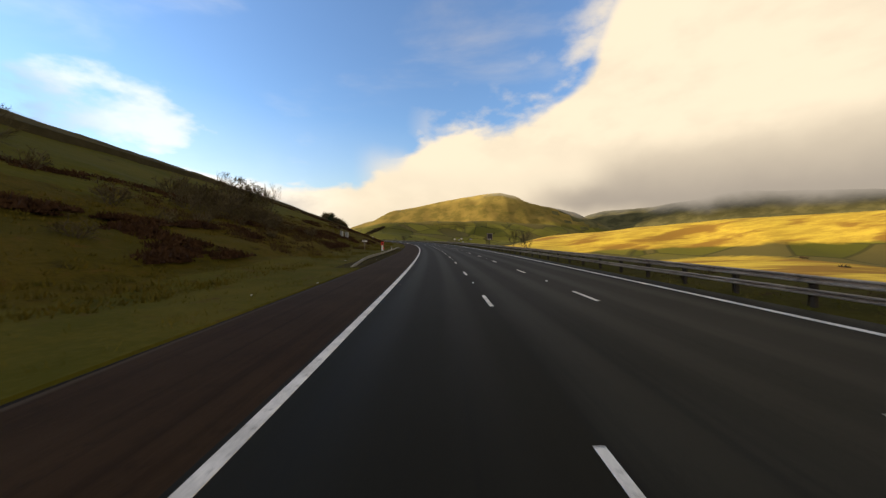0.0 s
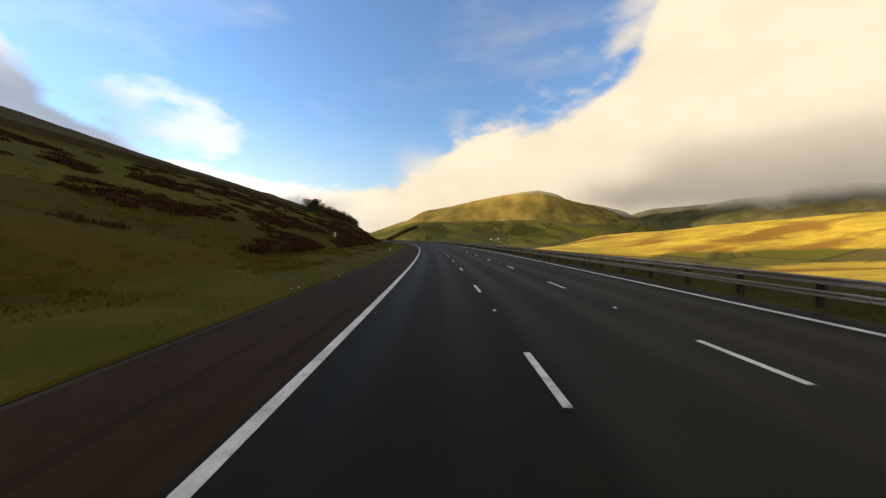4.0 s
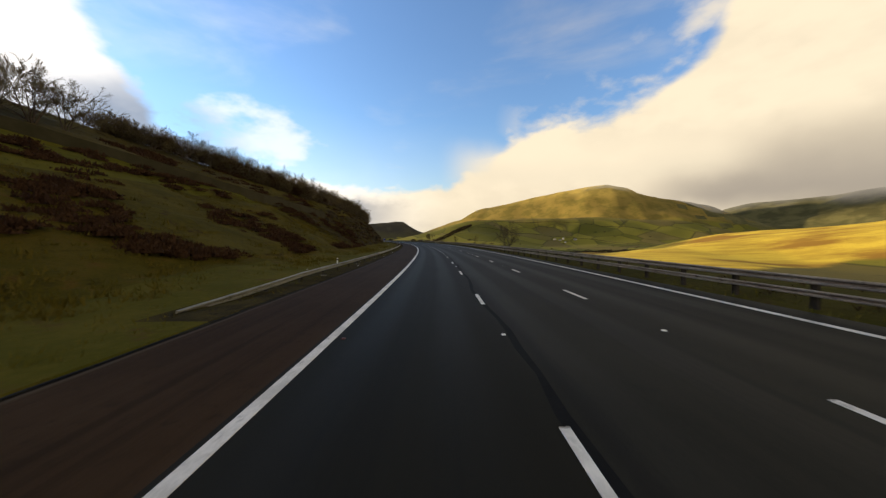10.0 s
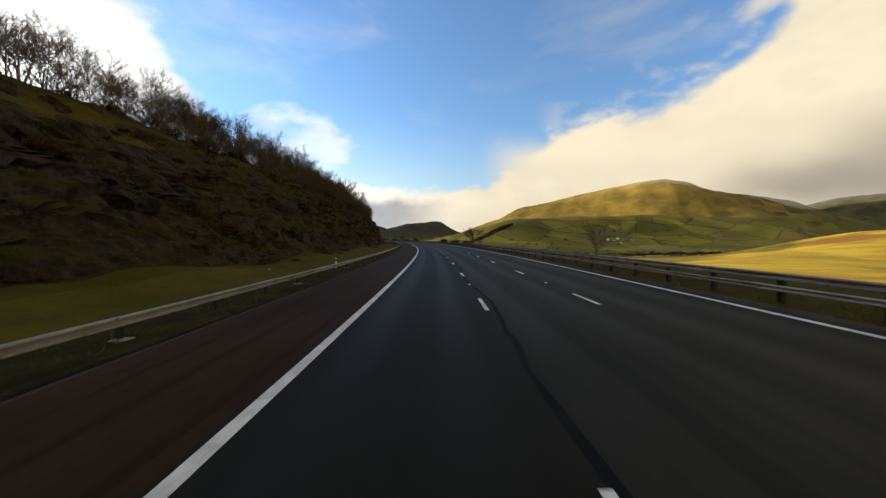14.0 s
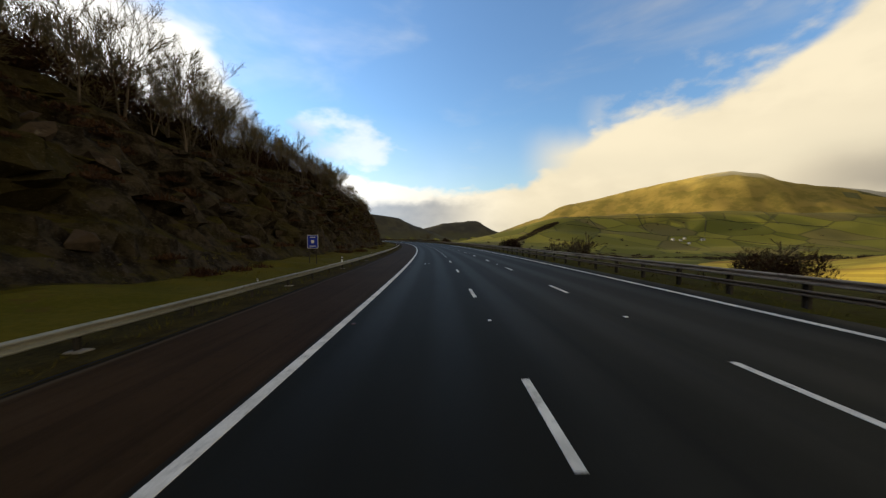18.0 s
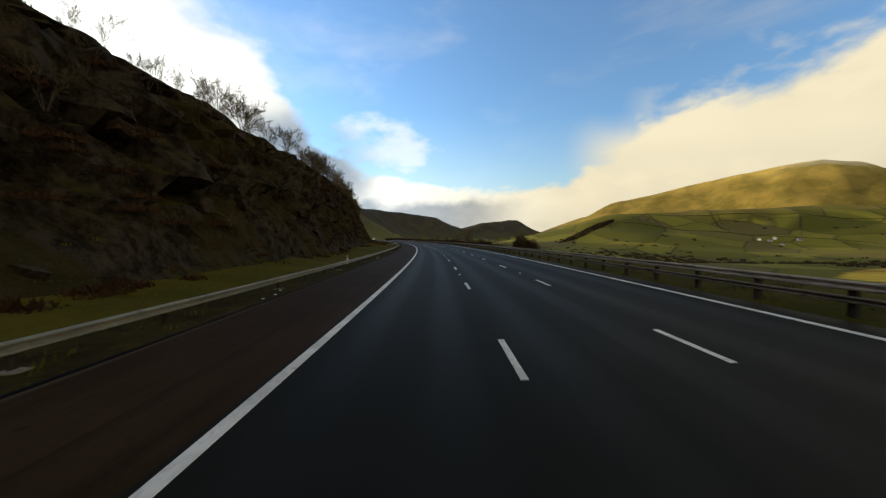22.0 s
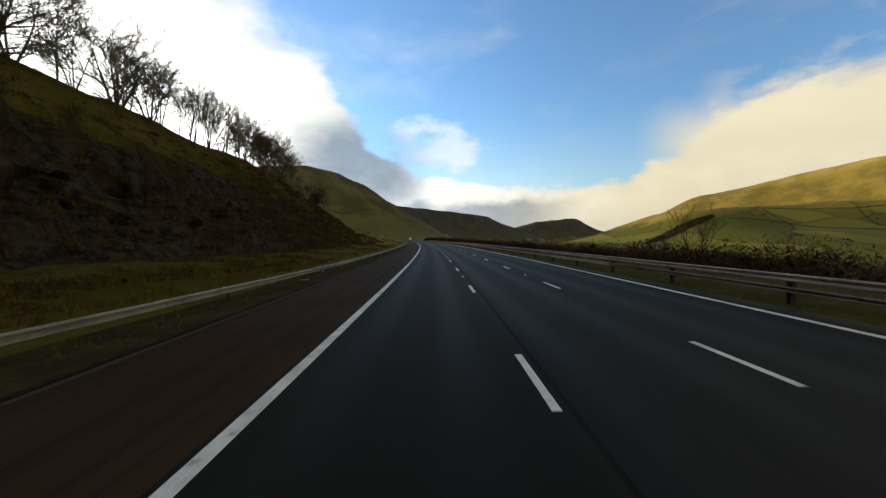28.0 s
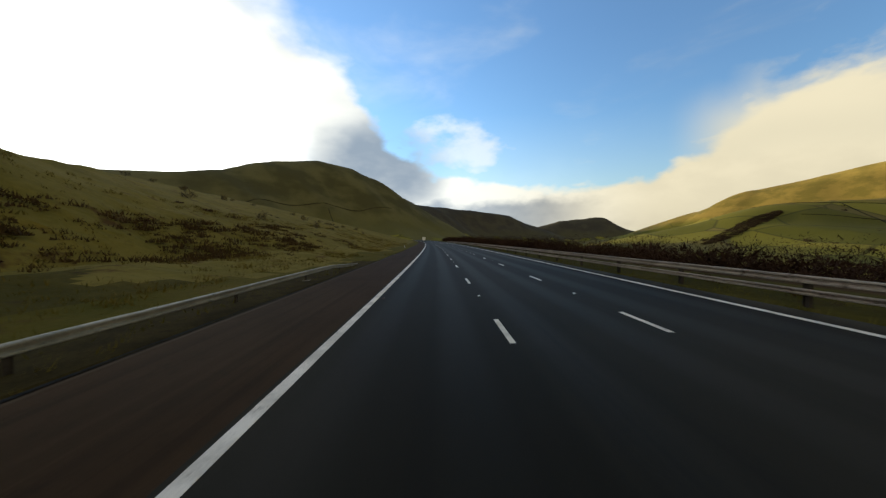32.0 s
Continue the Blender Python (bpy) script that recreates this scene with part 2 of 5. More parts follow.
def shoulder_build(nt, b, pos):
    n1, n2, n3 = noise_node(nt, pos, 0.35, 5), noise_node(nt, pos, 45.0, 4, 0.7), noise_node(nt, pos, 3.5, 6, 0.72)
    col = mix(nt, smooth(nt, n1, 0.35, 0.65), (0.0285, 0.0158, 0.0070), (0.0385, 0.0218, 0.0100))
    col = mix(nt, smooth(nt, n3, 0.52, 0.72, 0.0, 0.7), col, (0.017, 0.0100, 0.0052))
    col = mix(nt, smooth(nt, n2, 0.50, 0.70, 0.0, 0.6), col, (0.052, 0.032, 0.016))
    # grime drawn out along the road, a gritty outer edge and a dark joint beyond it
    uv = nt.nodes.new("ShaderNodeUVMap")
    sx = nt.nodes.new("ShaderNodeSeparateXYZ")
    nt.links.new(uv.outputs[0], sx.inputs[0])
    mp = nt.nodes.new("ShaderNodeMapping")
    mp.inputs["Scale"].default_value = (2.6, 0.035, 1.0)
    nt.links.new(uv.outputs[0], mp.inputs[0])
    drawn = noise_node(nt, mp.outputs[0], 1.0, 5, 0.65)
    col = mix(nt, smooth(nt, drawn, 0.50, 0.66, 0.0, 0.6), col, (0.018, 0.0100, 0.0050))
    col = mix(nt, smooth(nt, drawn, 0.48, 0.36, 0.0, 0.35), col, (0.047, 0.029, 0.015))
    w = math_node(nt, "ADD", sx.outputs[0], math_node(nt, "MULTIPLY_ADD", n1, 0.16, -0.08))
    col = mix(nt, smooth(nt, w, -3.42, -3.54, 0.0, 0.55), col, (0.075, 0.058, 0.036))
    col = mix(nt, smooth(nt, w, -3.585, -3.615, 0.0, 0.9), col, (0.008, 0.006, 0.004))
    nt.links.new(col, b.inputs["Base Color"])
    b.inputs["Roughness"].default_value, b.inputs["Specular IOR Level"].default_value = 0.75, 0.022
    bump(nt, b, n2, 0.4, 0.008)


M["red_asphalt"] = principled("red_asphalt", shoulder_build)
M["paint"] = two_tone("road_paint", (0.50, 0.465, 0.40), (0.74, 0.69, 0.60), 1.5, 30.0, 0.7, relief=0.2, dist=0.003, c3=(0.36, 0.33, 0.28))
M["steel"] = two_tone("galvanised_steel", (0.21, 0.20, 0.155), (0.32, 0.305, 0.24), 0.9, 14.0, 0.55, metal=0.2, relief=0.05, dist=0.002, c3=(0.13, 0.125, 0.09), each=.4)
M["weathered"] = two_tone("weathered_steel", (0.22, 0.18, 0.140), (0.33, 0.28, 0.22), 0.9, 12.0, 0.75, metal=0.05, relief=0.1, dist=0.003, c3=(0.12, 0.09, 0.07), each=.45)
M["dirty_rail"] = two_tone("dirty_steel", (0.085, 0.068, 0.050), (0.15, 0.12, 0.09), 0.5, 9.0, 0.9, relief=0.1, dist=0.003, c3=(0.06, 0.045, 0.03))
M["dark_post"] = two_tone("dark_post", (0.026, 0.022, 0.018), (0.048, 0.040, 0.032), 1.0, 20.0, 0.8)
M["bark"] = two_tone("bark", (0.045, 0.035, 0.025), (0.09, 0.07, 0.05), 1.2, 12.0, 0.95, relief=0.5, dist=0.02)
M["twig"] = two_tone("twigs", (0.060, 0.048, 0.024), (0.105, 0.086, 0.042), 0.8, 6.0, 0.95)
M["heather"] = two_tone("heather", (0.026, 0.013, 0.0075), (0.054, 0.028, 0.013), 0.7, 8.0, 1.0, relief=0.6, dist=0.05)
M["evergreen"] = two_tone("evergreen", (0.015, 0.028, 0.012), (0.030, 0.048, 0.020), 0.8, 8.0, 0.9)
M["concrete"] = two_tone("concrete", (0.16, 0.145, 0.12), (0.24, 0.22, 0.185), 1.0, 18.0, 0.9)
M["grass_blade"] = two_tone("grass_blades", (0.070, 0.066, 0.007), (0.110, 0.090, 0.015), 0.35, 3.0, 0.9, c3=(0.13, 0.096, 0.026))


def ground_build(nt, b, pos):
    """Rough pasture that turns to bare rock where the land is steep."""
    g = nt.nodes.new("ShaderNodeNewGeometry")
    s = nt.nodes.new("ShaderNodeSeparateXYZ")
    nt.links.new(g.outputs["True Normal"], s.inputs[0])
    n1, n2, n3 = noise_node(nt, pos, 0.07, 5), noise_node(nt, pos, 0.9, 6, 0.65), noise_node(nt, pos, 9.0, 5, 0.7)
    grass = mix(nt, smooth(nt, math_node(nt, "ADD", math_node(nt, "MULTIPLY", n1, 0.6), math_node(nt, "MULTIPLY", n2, 0.4)), 0.40, 0.60), (0.060, 0.049, 0.0052), (0.085, 0.062, 0.0090))
    grass = mix(nt, smooth(nt, n2, 0.55, 0.72), grass, (0.092, 0.054, 0.012))
    grass = mix(nt, smooth(nt, n3, 0.45, 0.75, 0.0, 0.5), grass, (0.022, 0.0185, 0.003))
    rock = mix(nt, smooth(nt, n2, 0.38, 0.62), (0.016, 0.011, 0.0075), (0.064, 0.046, 0.030))
    rock = mix(nt, smooth(nt, noise_node(nt, pos, 0.35, 5, 0.7), 0.50, 0.64, 0.0, 0.85), rock, (0.046, 0.040, 0.009))
    rock = mix(nt, smooth(nt, n3, 0.60, 0.76, 0.0, 0.7), rock, (0.115, 0.096, 0.074))
    steep = smooth(nt, math_node(nt, "ADD", s.outputs[2], math_node(nt, "MULTIPLY_ADD", n2, 0.40, -0.20)), 0.74, 0.88, 1.0, 0.0)
    nt.links.new(mix(nt, steep, grass, rock), b.inputs["Base Color"])
    b.inputs["Roughness"].default_value, b.inputs["Specular IOR Level"].default_value = 0.95, 0.02
    bump(nt, b, math_node(nt, "ADD", n3, math_node(nt, "MULTIPLY", n2, 2.0)), 0.7, 0.10)


M["hillside"] = principled("rough_pasture", ground_build)


def crag_build(nt, b, pos):
    """Dark weathered rock with brown moss and thin dead grass on the ledges."""
    g = nt.nodes.new("ShaderNodeNewGeometry")
    s = nt.nodes.new("ShaderNodeSeparateXYZ")
    nt.links.new(g.outputs["True Normal"], s.inputs[0])
    n1, n2, n3 = noise_node(nt, pos, 0.16, 5, 0.6), noise_node(nt, pos, 1.1, 6, 0.68), noise_node(nt, pos, 8.0, 6, 0.72)
    tall = nt.nodes.new("ShaderNodeMapping")
    tall.inputs["Scale"].default_value = (1.6, 1.6, 0.35)
    nt.links.new(pos, tall.inputs[0])
    streak = noise_node(nt, tall.outputs[0], 1.0, 5, 0.65)
    rock = mix(nt, smooth(nt, n2, 0.36, 0.64), (0.012, 0.0095, 0.0065), (0.056, 0.045, 0.031))
    rock = mix(nt, smooth(nt, streak, 0.52, 0.68, 0.0, 0.8), rock, (0.012, 0.0085, 0.006))
    rock = mix(nt, smooth(nt, n1, 0.48, 0.62, 0.0, 0.75), rock, (0.040, 0.032, 0.009))
    rock = mix(nt, smooth(nt, n3, 0.56, 0.74, 0.0, 0.7), rock, (0.150, 0.122, 0.092))
    ledge = mix(nt, smooth(nt, n2, 0.40, 0.62), (0.026, 0.022, 0.005), (0.052, 0.043, 0.009))
    ledge = mix(nt, smooth(nt, n3, 0.45, 0.70, 0.0, 0.6), ledge, (0.030, 0.017, 0.008))
    flat_ = smooth(nt, math_node(nt, "ADD", s.outputs[2], math_node(nt, "MULTIPLY_ADD", n2, 0.5, -0.25)), 0.66, 0.90)
    nt.links.new(mix(nt, flat_, rock, ledge), b.inputs["Base Color"])
    b.inputs["Roughness"].default_value, b.inputs["Specular IOR Level"].default_value = 0.95, 0.03
    bump(nt, b, math_node(nt, "ADD", n3, math_node(nt, "MULTIPLY", n2, 2.5)), 0.9, 0.14)


# dirty verge below the rails, their shade mixed into the dark colour
M["rail_verge"] = two_tone("dirty_shaded_verge", (0.024, 0.018, 0.007), (0.047, 0.036, 0.011), 0.8, 9.0, 0.95, relief=0.5, dist=0.02, c3=(0.020, 0.014, 0.008), spec=0.02)
M["crag"] = principled("crag_face", crag_build)
M["verge"] = two_tone("verge_turf", (0.058, 0.053, 0.006), (0.088, 0.070, 0.010), 0.25, 5.0, 0.95, relief=0.5, dist=0.04, c3=(0.070, 0.047, 0.012), spec=0.02)
M["pasture"] = two_tone("pasture", (0.060, 0.058, 0.006), (0.086, 0.075, 0.009), 0.05, 1.2, 0.95, relief=0.5, dist=0.08, c3=(0.050, 0.042, 0.008), spec=0.02)


M["bank_grass"] = two_tone("bank_grass", (0.046, 0.040, 0.007), (0.076, 0.060, 0.010), 0.22, 2.2, 0.95, relief=0.7, dist=0.10, c3=(0.036, 0.023, 0.010), spec=0.02)
# yellowish grass, made paler still to carry the low sun's glow
M["lit_dry_bank"] = two_tone("lit_dry_bank_grass", (0.112, 0.092, 0.016), (0.158, 0.124, 0.026), 0.12, 1.6, 0.95, relief=0.6, dist=0.08, c3=(0.075, 0.044, 0.014), spec=0.02)
M["hill_top"] = two_tone("hill_top_moor", (0.046, 0.038, 0.014), (0.074, 0.060, 0.020), 0.06, 1.0, 0.95, relief=0.5, dist=0.08, c3=(0.040, 0.028, 0.012), spec=0.02)


def moor_colour(nt, pos):
    """Dry golden moor grass with browner rushes, in long bands."""
    mp = nt.nodes.new("ShaderNodeMapping")
    mp.inputs["Rotation"].default_value = (0, 0, 0.5)
    mp.inputs["Scale"].default_value = (0.4, 1.6, 3.0)
    nt.links.new(pos, mp.inputs[0])
    n1, n2, n3 = noise_node(nt, mp.outputs[0], 0.010, 5), noise_node(nt, mp.outputs[0], 0.035, 6, 0.62), noise_node(nt, pos, 0.4, 4, 0.7)
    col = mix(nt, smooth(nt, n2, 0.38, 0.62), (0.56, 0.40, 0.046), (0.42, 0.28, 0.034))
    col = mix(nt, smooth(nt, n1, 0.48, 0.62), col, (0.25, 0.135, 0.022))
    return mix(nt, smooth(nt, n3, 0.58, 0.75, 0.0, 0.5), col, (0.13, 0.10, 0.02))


def fell_build(nt, b, pos):
    """Far fells: patchwork of green pasture below, brown and golden moor grass above, the gold partly painted sunlight.
    """
    s = nt.nodes.new("ShaderNodeSeparateXYZ")
    nt.links.new(pos, s.inputs[0])
    n1, n2, n3 = noise_node(nt, pos, 0.003, 5), noise_node(nt, pos, 0.011, 6, 0.6), noise_node(nt, pos, 0.09, 5, 0.65)
    hz = math_node(nt, "ADD", s.outputs[2], math_node(nt, "MULTIPLY_ADD", n1, 150.0, -75.0))
    cells = nt.nodes.new("ShaderNodeTexVoronoi")
    cells.inputs["Scale"].default_value = 0.0075
    nt.links.new(pos, cells.inputs["Vector"])
    cs = nt.nodes.new("ShaderNodeSeparateXYZ")
    nt.links.new(cells.outputs["Color"], cs.inputs[0])
    green = mix(nt, cs.outputs[0], (0.074, 0.074, 0.009), (0.180, 0.160, 0.022))
    green = mix(nt, smooth(nt, cs.outputs[1], 0.5, 0.9, 0.0, 0.8), green, (0.104, 0.082, 0.026))
    hedge = nt.nodes.new("ShaderNodeTexVoronoi")
    hedge.feature = "DISTANCE_TO_EDGE"
    hedge.inputs["Scale"].default_value = 0.0075
    nt.links.new(pos, hedge.inputs["Vector"])
    green = mix(nt, smooth(nt, hedge.outputs["Distance"], 0.010, 0.035, 0.6, 0.0), green, (0.034, 0.032, 0.010))
    brown = mix(nt, smooth(nt, n2, 0.38, 0.62), (0.205, 0.146, 0.034), (0.132, 0.104, 0.022))
    # brighter tone paints the low sun on the crown
    sunlit_gold = mix(nt, smooth(nt, n2, 0.40, 0.65), (0.400, 0.290, 0.070), (0.280, 0.205, 0.050))
    col = mix(nt, smooth(nt, hz, 75, 150), green, brown)
    col = mix(nt, smooth(nt, hz, 300, 420), col, sunlit_gold)
    col = mix(nt, smooth(nt, n3, 0.55, 0.75, 0.0, 0.35), col, (0.060, 0.050, 0.016))
    # the gold's soft edge stands in for the edge of the sunlight
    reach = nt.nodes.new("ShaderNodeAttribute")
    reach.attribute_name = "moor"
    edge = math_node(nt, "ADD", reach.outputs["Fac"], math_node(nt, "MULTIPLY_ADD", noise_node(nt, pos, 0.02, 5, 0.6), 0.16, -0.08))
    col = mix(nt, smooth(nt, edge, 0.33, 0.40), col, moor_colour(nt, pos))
    nt.links.new(col, b.inputs["Base Color"])
    b.inputs["Roughness"].default_value, b.inputs["Specular IOR Level"].default_value = 0.95, 0.08
    bump(nt, b, n3, 0.3, 2.0)


M["fell"] = principled("fell_grass", fell_build)


def moor_slope(light, dark, low):
    """Moor with paler grass in streaks, greener towards its foot; cloud shade goes into the tones."""
    def build(nt, b, pos):
        s = nt.nodes.new("ShaderNodeSeparateXYZ")
        nt.links.new(pos, s.inputs[0])
        n1, n2, n3 = noise_node(nt, pos, 0.004, 5), noise_node(nt, pos, 0.010, 6, 0.58), noise_node(nt, pos, 0.08, 5, 0.65)
        hz = math_node(nt, "ADD", s.outputs[2], math_node(nt, "MULTIPLY_ADD", n1, 120.0, -60.0))
        col = mix(nt, smooth(nt, n2, 0.40, 0.62), dark, light)
        col = mix(nt, smooth(nt, hz, 30, 110, 0.75, 0.0), col, low)
        col = mix(nt, smooth(nt, n3, 0.55, 0.75, 0.0, 0.4), col, tuple(0.6 * v for v in dark))
        nt.links.new(col, b.inputs["Base Color"])
        b.inputs["Roughness"].default_value, b.inputs["Specular IOR Level"].default_value = 0.95, 0.05
        bump(nt, b, n2, 0.12, 4.0)
    return build


M["scrub_floor"] = two_tone("scrub_floor", (0.030, 0.019, 0.010), (0.052, 0.032, 0.016), 0.15, 1.5, 1.0, relief=0.6, dist=0.2, c3=(0.040, 0.036, 0.010), spec=0.02)
# cloud shade and a little haze are painted into this valley-head colour
M["shaded_moor"] = principled("cloud_shaded_moor", moor_slope((0.062, 0.056, 0.036), (0.044, 0.040, 0.030), (0.066, 0.060, 0.028)))
# olive holds cloud shade for the back fells, sun glow for the hill ahead
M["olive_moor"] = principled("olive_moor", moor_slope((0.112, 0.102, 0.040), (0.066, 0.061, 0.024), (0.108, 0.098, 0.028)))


# ---------------------------------------------------------------- mesh helpers
def mesh_from(name, verts, faces, material, smooth_faces=False):
    me = bpy.data.meshes.new(name)
    me.from_pydata([tuple(v) for v in verts], [], faces)
    me.materials.append(material)
    if smooth_faces:
        me.polygons.foreach_set("use_smooth", [True] * len(me.polygons))
    me.update()
    return me


def grid_faces(rows_n, cols_n):
    return [(r * cols_n + c, r * cols_n + c + 1, (r + 1) * cols_n + c + 1, (r + 1) * cols_n + c) for r in range(rows_n - 1) for c in range(cols_n - 1)]


def strip(name, s0, s1, lats, zs, material, step=3.0, parent=None):
    """A band along the road with the cross-section lats, zs (over the road's crossfall)."""
    n = max(2, int(math.ceil((s1 - s0) / step)) + 1)
    verts = [P(s0 + (s1 - s0) * i / (n - 1), la, road_z(la) + z) for i in range(n) for la, z in zip(lats, zs)]
    me = mesh_from(name, verts, [f[::-1] for f in grid_faces(n, len(lats))], material)
    uv = me.uv_layers.new(name="across")
    k = len(lats)
    flat_uv = [(lats[lp.vertex_index % k], s0 + (s1 - s0) * (lp.vertex_index // k) / (n - 1)) for lp in me.loops]
    uv.data.foreach_set("uv", [c for t in flat_uv for c in t])
    ob = new(name, me)
    ob.parent = parent
    return ob


# ---------------------------------------------------------------- land
def road_sl(x, y):
    """s and lat of world places, by the nearest point of the road."""
    k = slice(0, None, 8)
    sx, sy, sh, ss = _X[k], _Y[k], np.radians(_H[k]), _S[k]
    s, lat = np.empty(len(x)), np.empty(len(x))
    for i in range(0, len(x), 4000):
        d = (x[i:i + 4000, None] - sx) ** 2 + (y[i:i + 4000, None] - sy) ** 2
        j = d.argmin(1)
        ex, ey = x[i:i + 4000] - sx[j], y[i:i + 4000] - sy[j]
        s[i:i + 4000] = ss[j] - np.sin(sh[j]) * ex + np.cos(sh[j]) * ey
        lat[i:i + 4000] = np.cos(sh[j]) * ex + np.sin(sh[j]) * ey
    return s, lat


# profile of the left bank along the road
_ks = (-200, 150, 250, 300, 345, 380, 420, 480, 500, 515, 545, 575, 585, 593, 600, 625, 645, 655, 663, 690, 710, 728, 736, 745, 755, 762, 770, 778, 790, 800, 812, 825, 860, 1000, 1400)      # s
_kq = (.305, .305, .31, .32, .335, .375, .395, .385, .45, .51, .56, .545, .58, .60, .58, .585, .57, .52, .46, .445, .405, .39, .405, .405, .385, .350, .32, .285, .257, .21, .19, .19, .2, .2, .2)      # rise of the crest against its distance
_kc = (-110, -110, -100, -50, -35, -29, -24, -20.5, -20, -20, -19.5, -19, -19, -19.2, -19.5, -20.5, -21.5, -23, -25, -26, -27.5, -28, -28, -28, -28.5, -29, -29, -29, -29.5, -31, -36, -44, -70, -120, -120)      # where the crest is
_kb = (-12, -12, -12, -13, -13, -12, -11.5, -11, -11, -11, -11, -11, -11.2, -11.6, -12, -13.5, -15, -16, -16.5, -16.5, -17, -18, -18, -18, -18, -18, -18, -18, -18, -18, -17, -15, -12, -12, -12)      # where the bank begins
_kr = (0, 0, 0, .3, .75, .8, .85, .9, .95, 1, 1, 1, 1, 1, 1, 1, 1, 1, 1, .9, .7, .6, .55, .5, .45, .4, .35, .3, .25, .15, .05, 0, 0, 0, 0)      # how rocky it is


def land(s, lat):
    """Height of the land beside the road."""
    q, c, b0, rk = (np.interp(s, _ks, k) for k in (_kq, _kc, _kb, _kr))
    zc = 2.1 + q * (2.45 - c)
    u = np.clip((b0 - lat) / (b0 - c), 0, 1)
    bank = zc * ((1 - rk) * u + rk * np.where(u < .55, u * 1.32, .726 + (u - .55) * .609))
    beyond = np.clip(c - lat, 0, 600)
    left = 0.7 * np.clip((-5.5 - lat) / 8, 0, 1) ** 1.5 + bank + beyond * 0.10 * np.exp(-beyond / 300)
    right = np.interp(lat, (11.9, 13.2, 15.0, 18.0, 22.0, 40.0, 75.0, 150.0, 260.0), (0.25, 0.32, 0.55, 0.50, -1.2, -8.5, -20.0, -34.0, -40.0))
    mid = road_z(lat) - 0.25
    return np.where(lat < -3.7, left - 0.10, np.where(lat > 11.9, right, mid))


def along(t_s, right, dist, z):
    """A place seen from s on the road, right degrees to the right of its heading, at dist."""
    p = P(t_s, 2.4)
    a = radians(heading(t_s) - right)
    return (p.x - math.sin(a) * dist, p.y + math.cos(a) * dist, z)


# ridges: crest lines of places with their heights, and the width of the flanks
# the rounded fell across the valley
FELL = ([along(293, 40.8, 3250, 265), along(293, 34.9, 3100, 345), along(293, 31.2, 3060, 425), along(293, 29.2, 3050, 449), along(293, 27.2, 3060, 450), along(293, 24.5, 3090, 430), along(293, 20, 3150, 392), along(293, 11, 3250, 308),
    along(293, 6.3, 3350, 192), along(293, 3.2, 3400, 85), along(293, 1.6, 3400, 5)], 430)
# the fells behind it, under the cloud
BACK_FELLS = ([along(0, 26, 4100, 310), along(0, 31.5, 4000, 320), along(0, 41, 3900, 420), along(0, 53, 3700, 330), along(0, 66, 3500, 360)], 600)
# the sunlit moor on the near side of the river
MOOR_NEAR = ([along(318, 34, 500, -30), along(318, 43.5, 650, -14), along(318, 52, 780, 6), along(145, 55, 1000, 48), along(0, 62, 1250, 80)], 170)
# the sunlit moor on the near side of the river
MOOR_FAR = ([along(145, 20, 950, -22), along(145, 31.5, 980, 9), along(145, 43.5, 1000, 31), along(145, 55, 1000, 48)], 190)
# the lower slopes of the rounded fell
LOWER_SLOPES = ([along(464, 15, 1420, 15), along(464, 18, 1500, 55), along(464, 21.5, 1560, 95), along(464, 30, 1750, 120), along(464, 42, 1900, 120), along(464, 52, 2050, 110)], 330)
# the head of the valley
VALLEY_HEAD = ([along(778, 29.5, 3800, 90), along(778, 25.6, 3700, 218), along(778, 19.9, 3700, 190), along(778, 16, 3650, 120)], 250)
# the head of the valley
VALLEY_END = ([along(778, 14.6, 3300, 140), along(778, 11, 3200, 228), along(778, 1.5, 2900, 268), along(778, -4.2, 2500, 255)], 300)
# the hill on the near side, ahead
HILL_AHEAD = ([along(778, -6.5, 1350, 160), along(778, -8, 1320, 172), along(778, -11.7, 1260, 224), along(778, -15.5, 1230, 252), along(778, -19.7, 1200, 260), along(778, -25, 1140, 241),
    along(778, -32.7, 1020, 181), along(778, -45, 960, 139), along(778, -70, 900, 121)], 250)
RIDGES = [FELL, BACK_FELLS, MOOR_NEAR, MOOR_FAR, LOWER_SLOPES, VALLEY_HEAD, VALLEY_END, HILL_AHEAD]


def ridge_reach(x, y, line, w):
    """How near places are to the crest line (1 on it), and the height that it gives them."""
    best, reach = np.zeros(len(x)), np.zeros(len(x))
    for (ax, ay, za), (bx, by, zb) in zip(line[:-1], line[1:]):
        L = (bx - ax) ** 2 + (by - ay) ** 2
        k = np.clip(((x - ax) * (bx - ax) + (y - ay) * (by - ay)) / L, 0, 1)
        d = np.hypot(x - ax - k * (bx - ax), y - ay - k * (by - ay))
        e = np.exp(-(d / w) ** 1.7)
        best = np.maximum(best, (za + k * (zb - za) + 40) * e)
        reach = np.maximum(reach, e)
    return reach, best


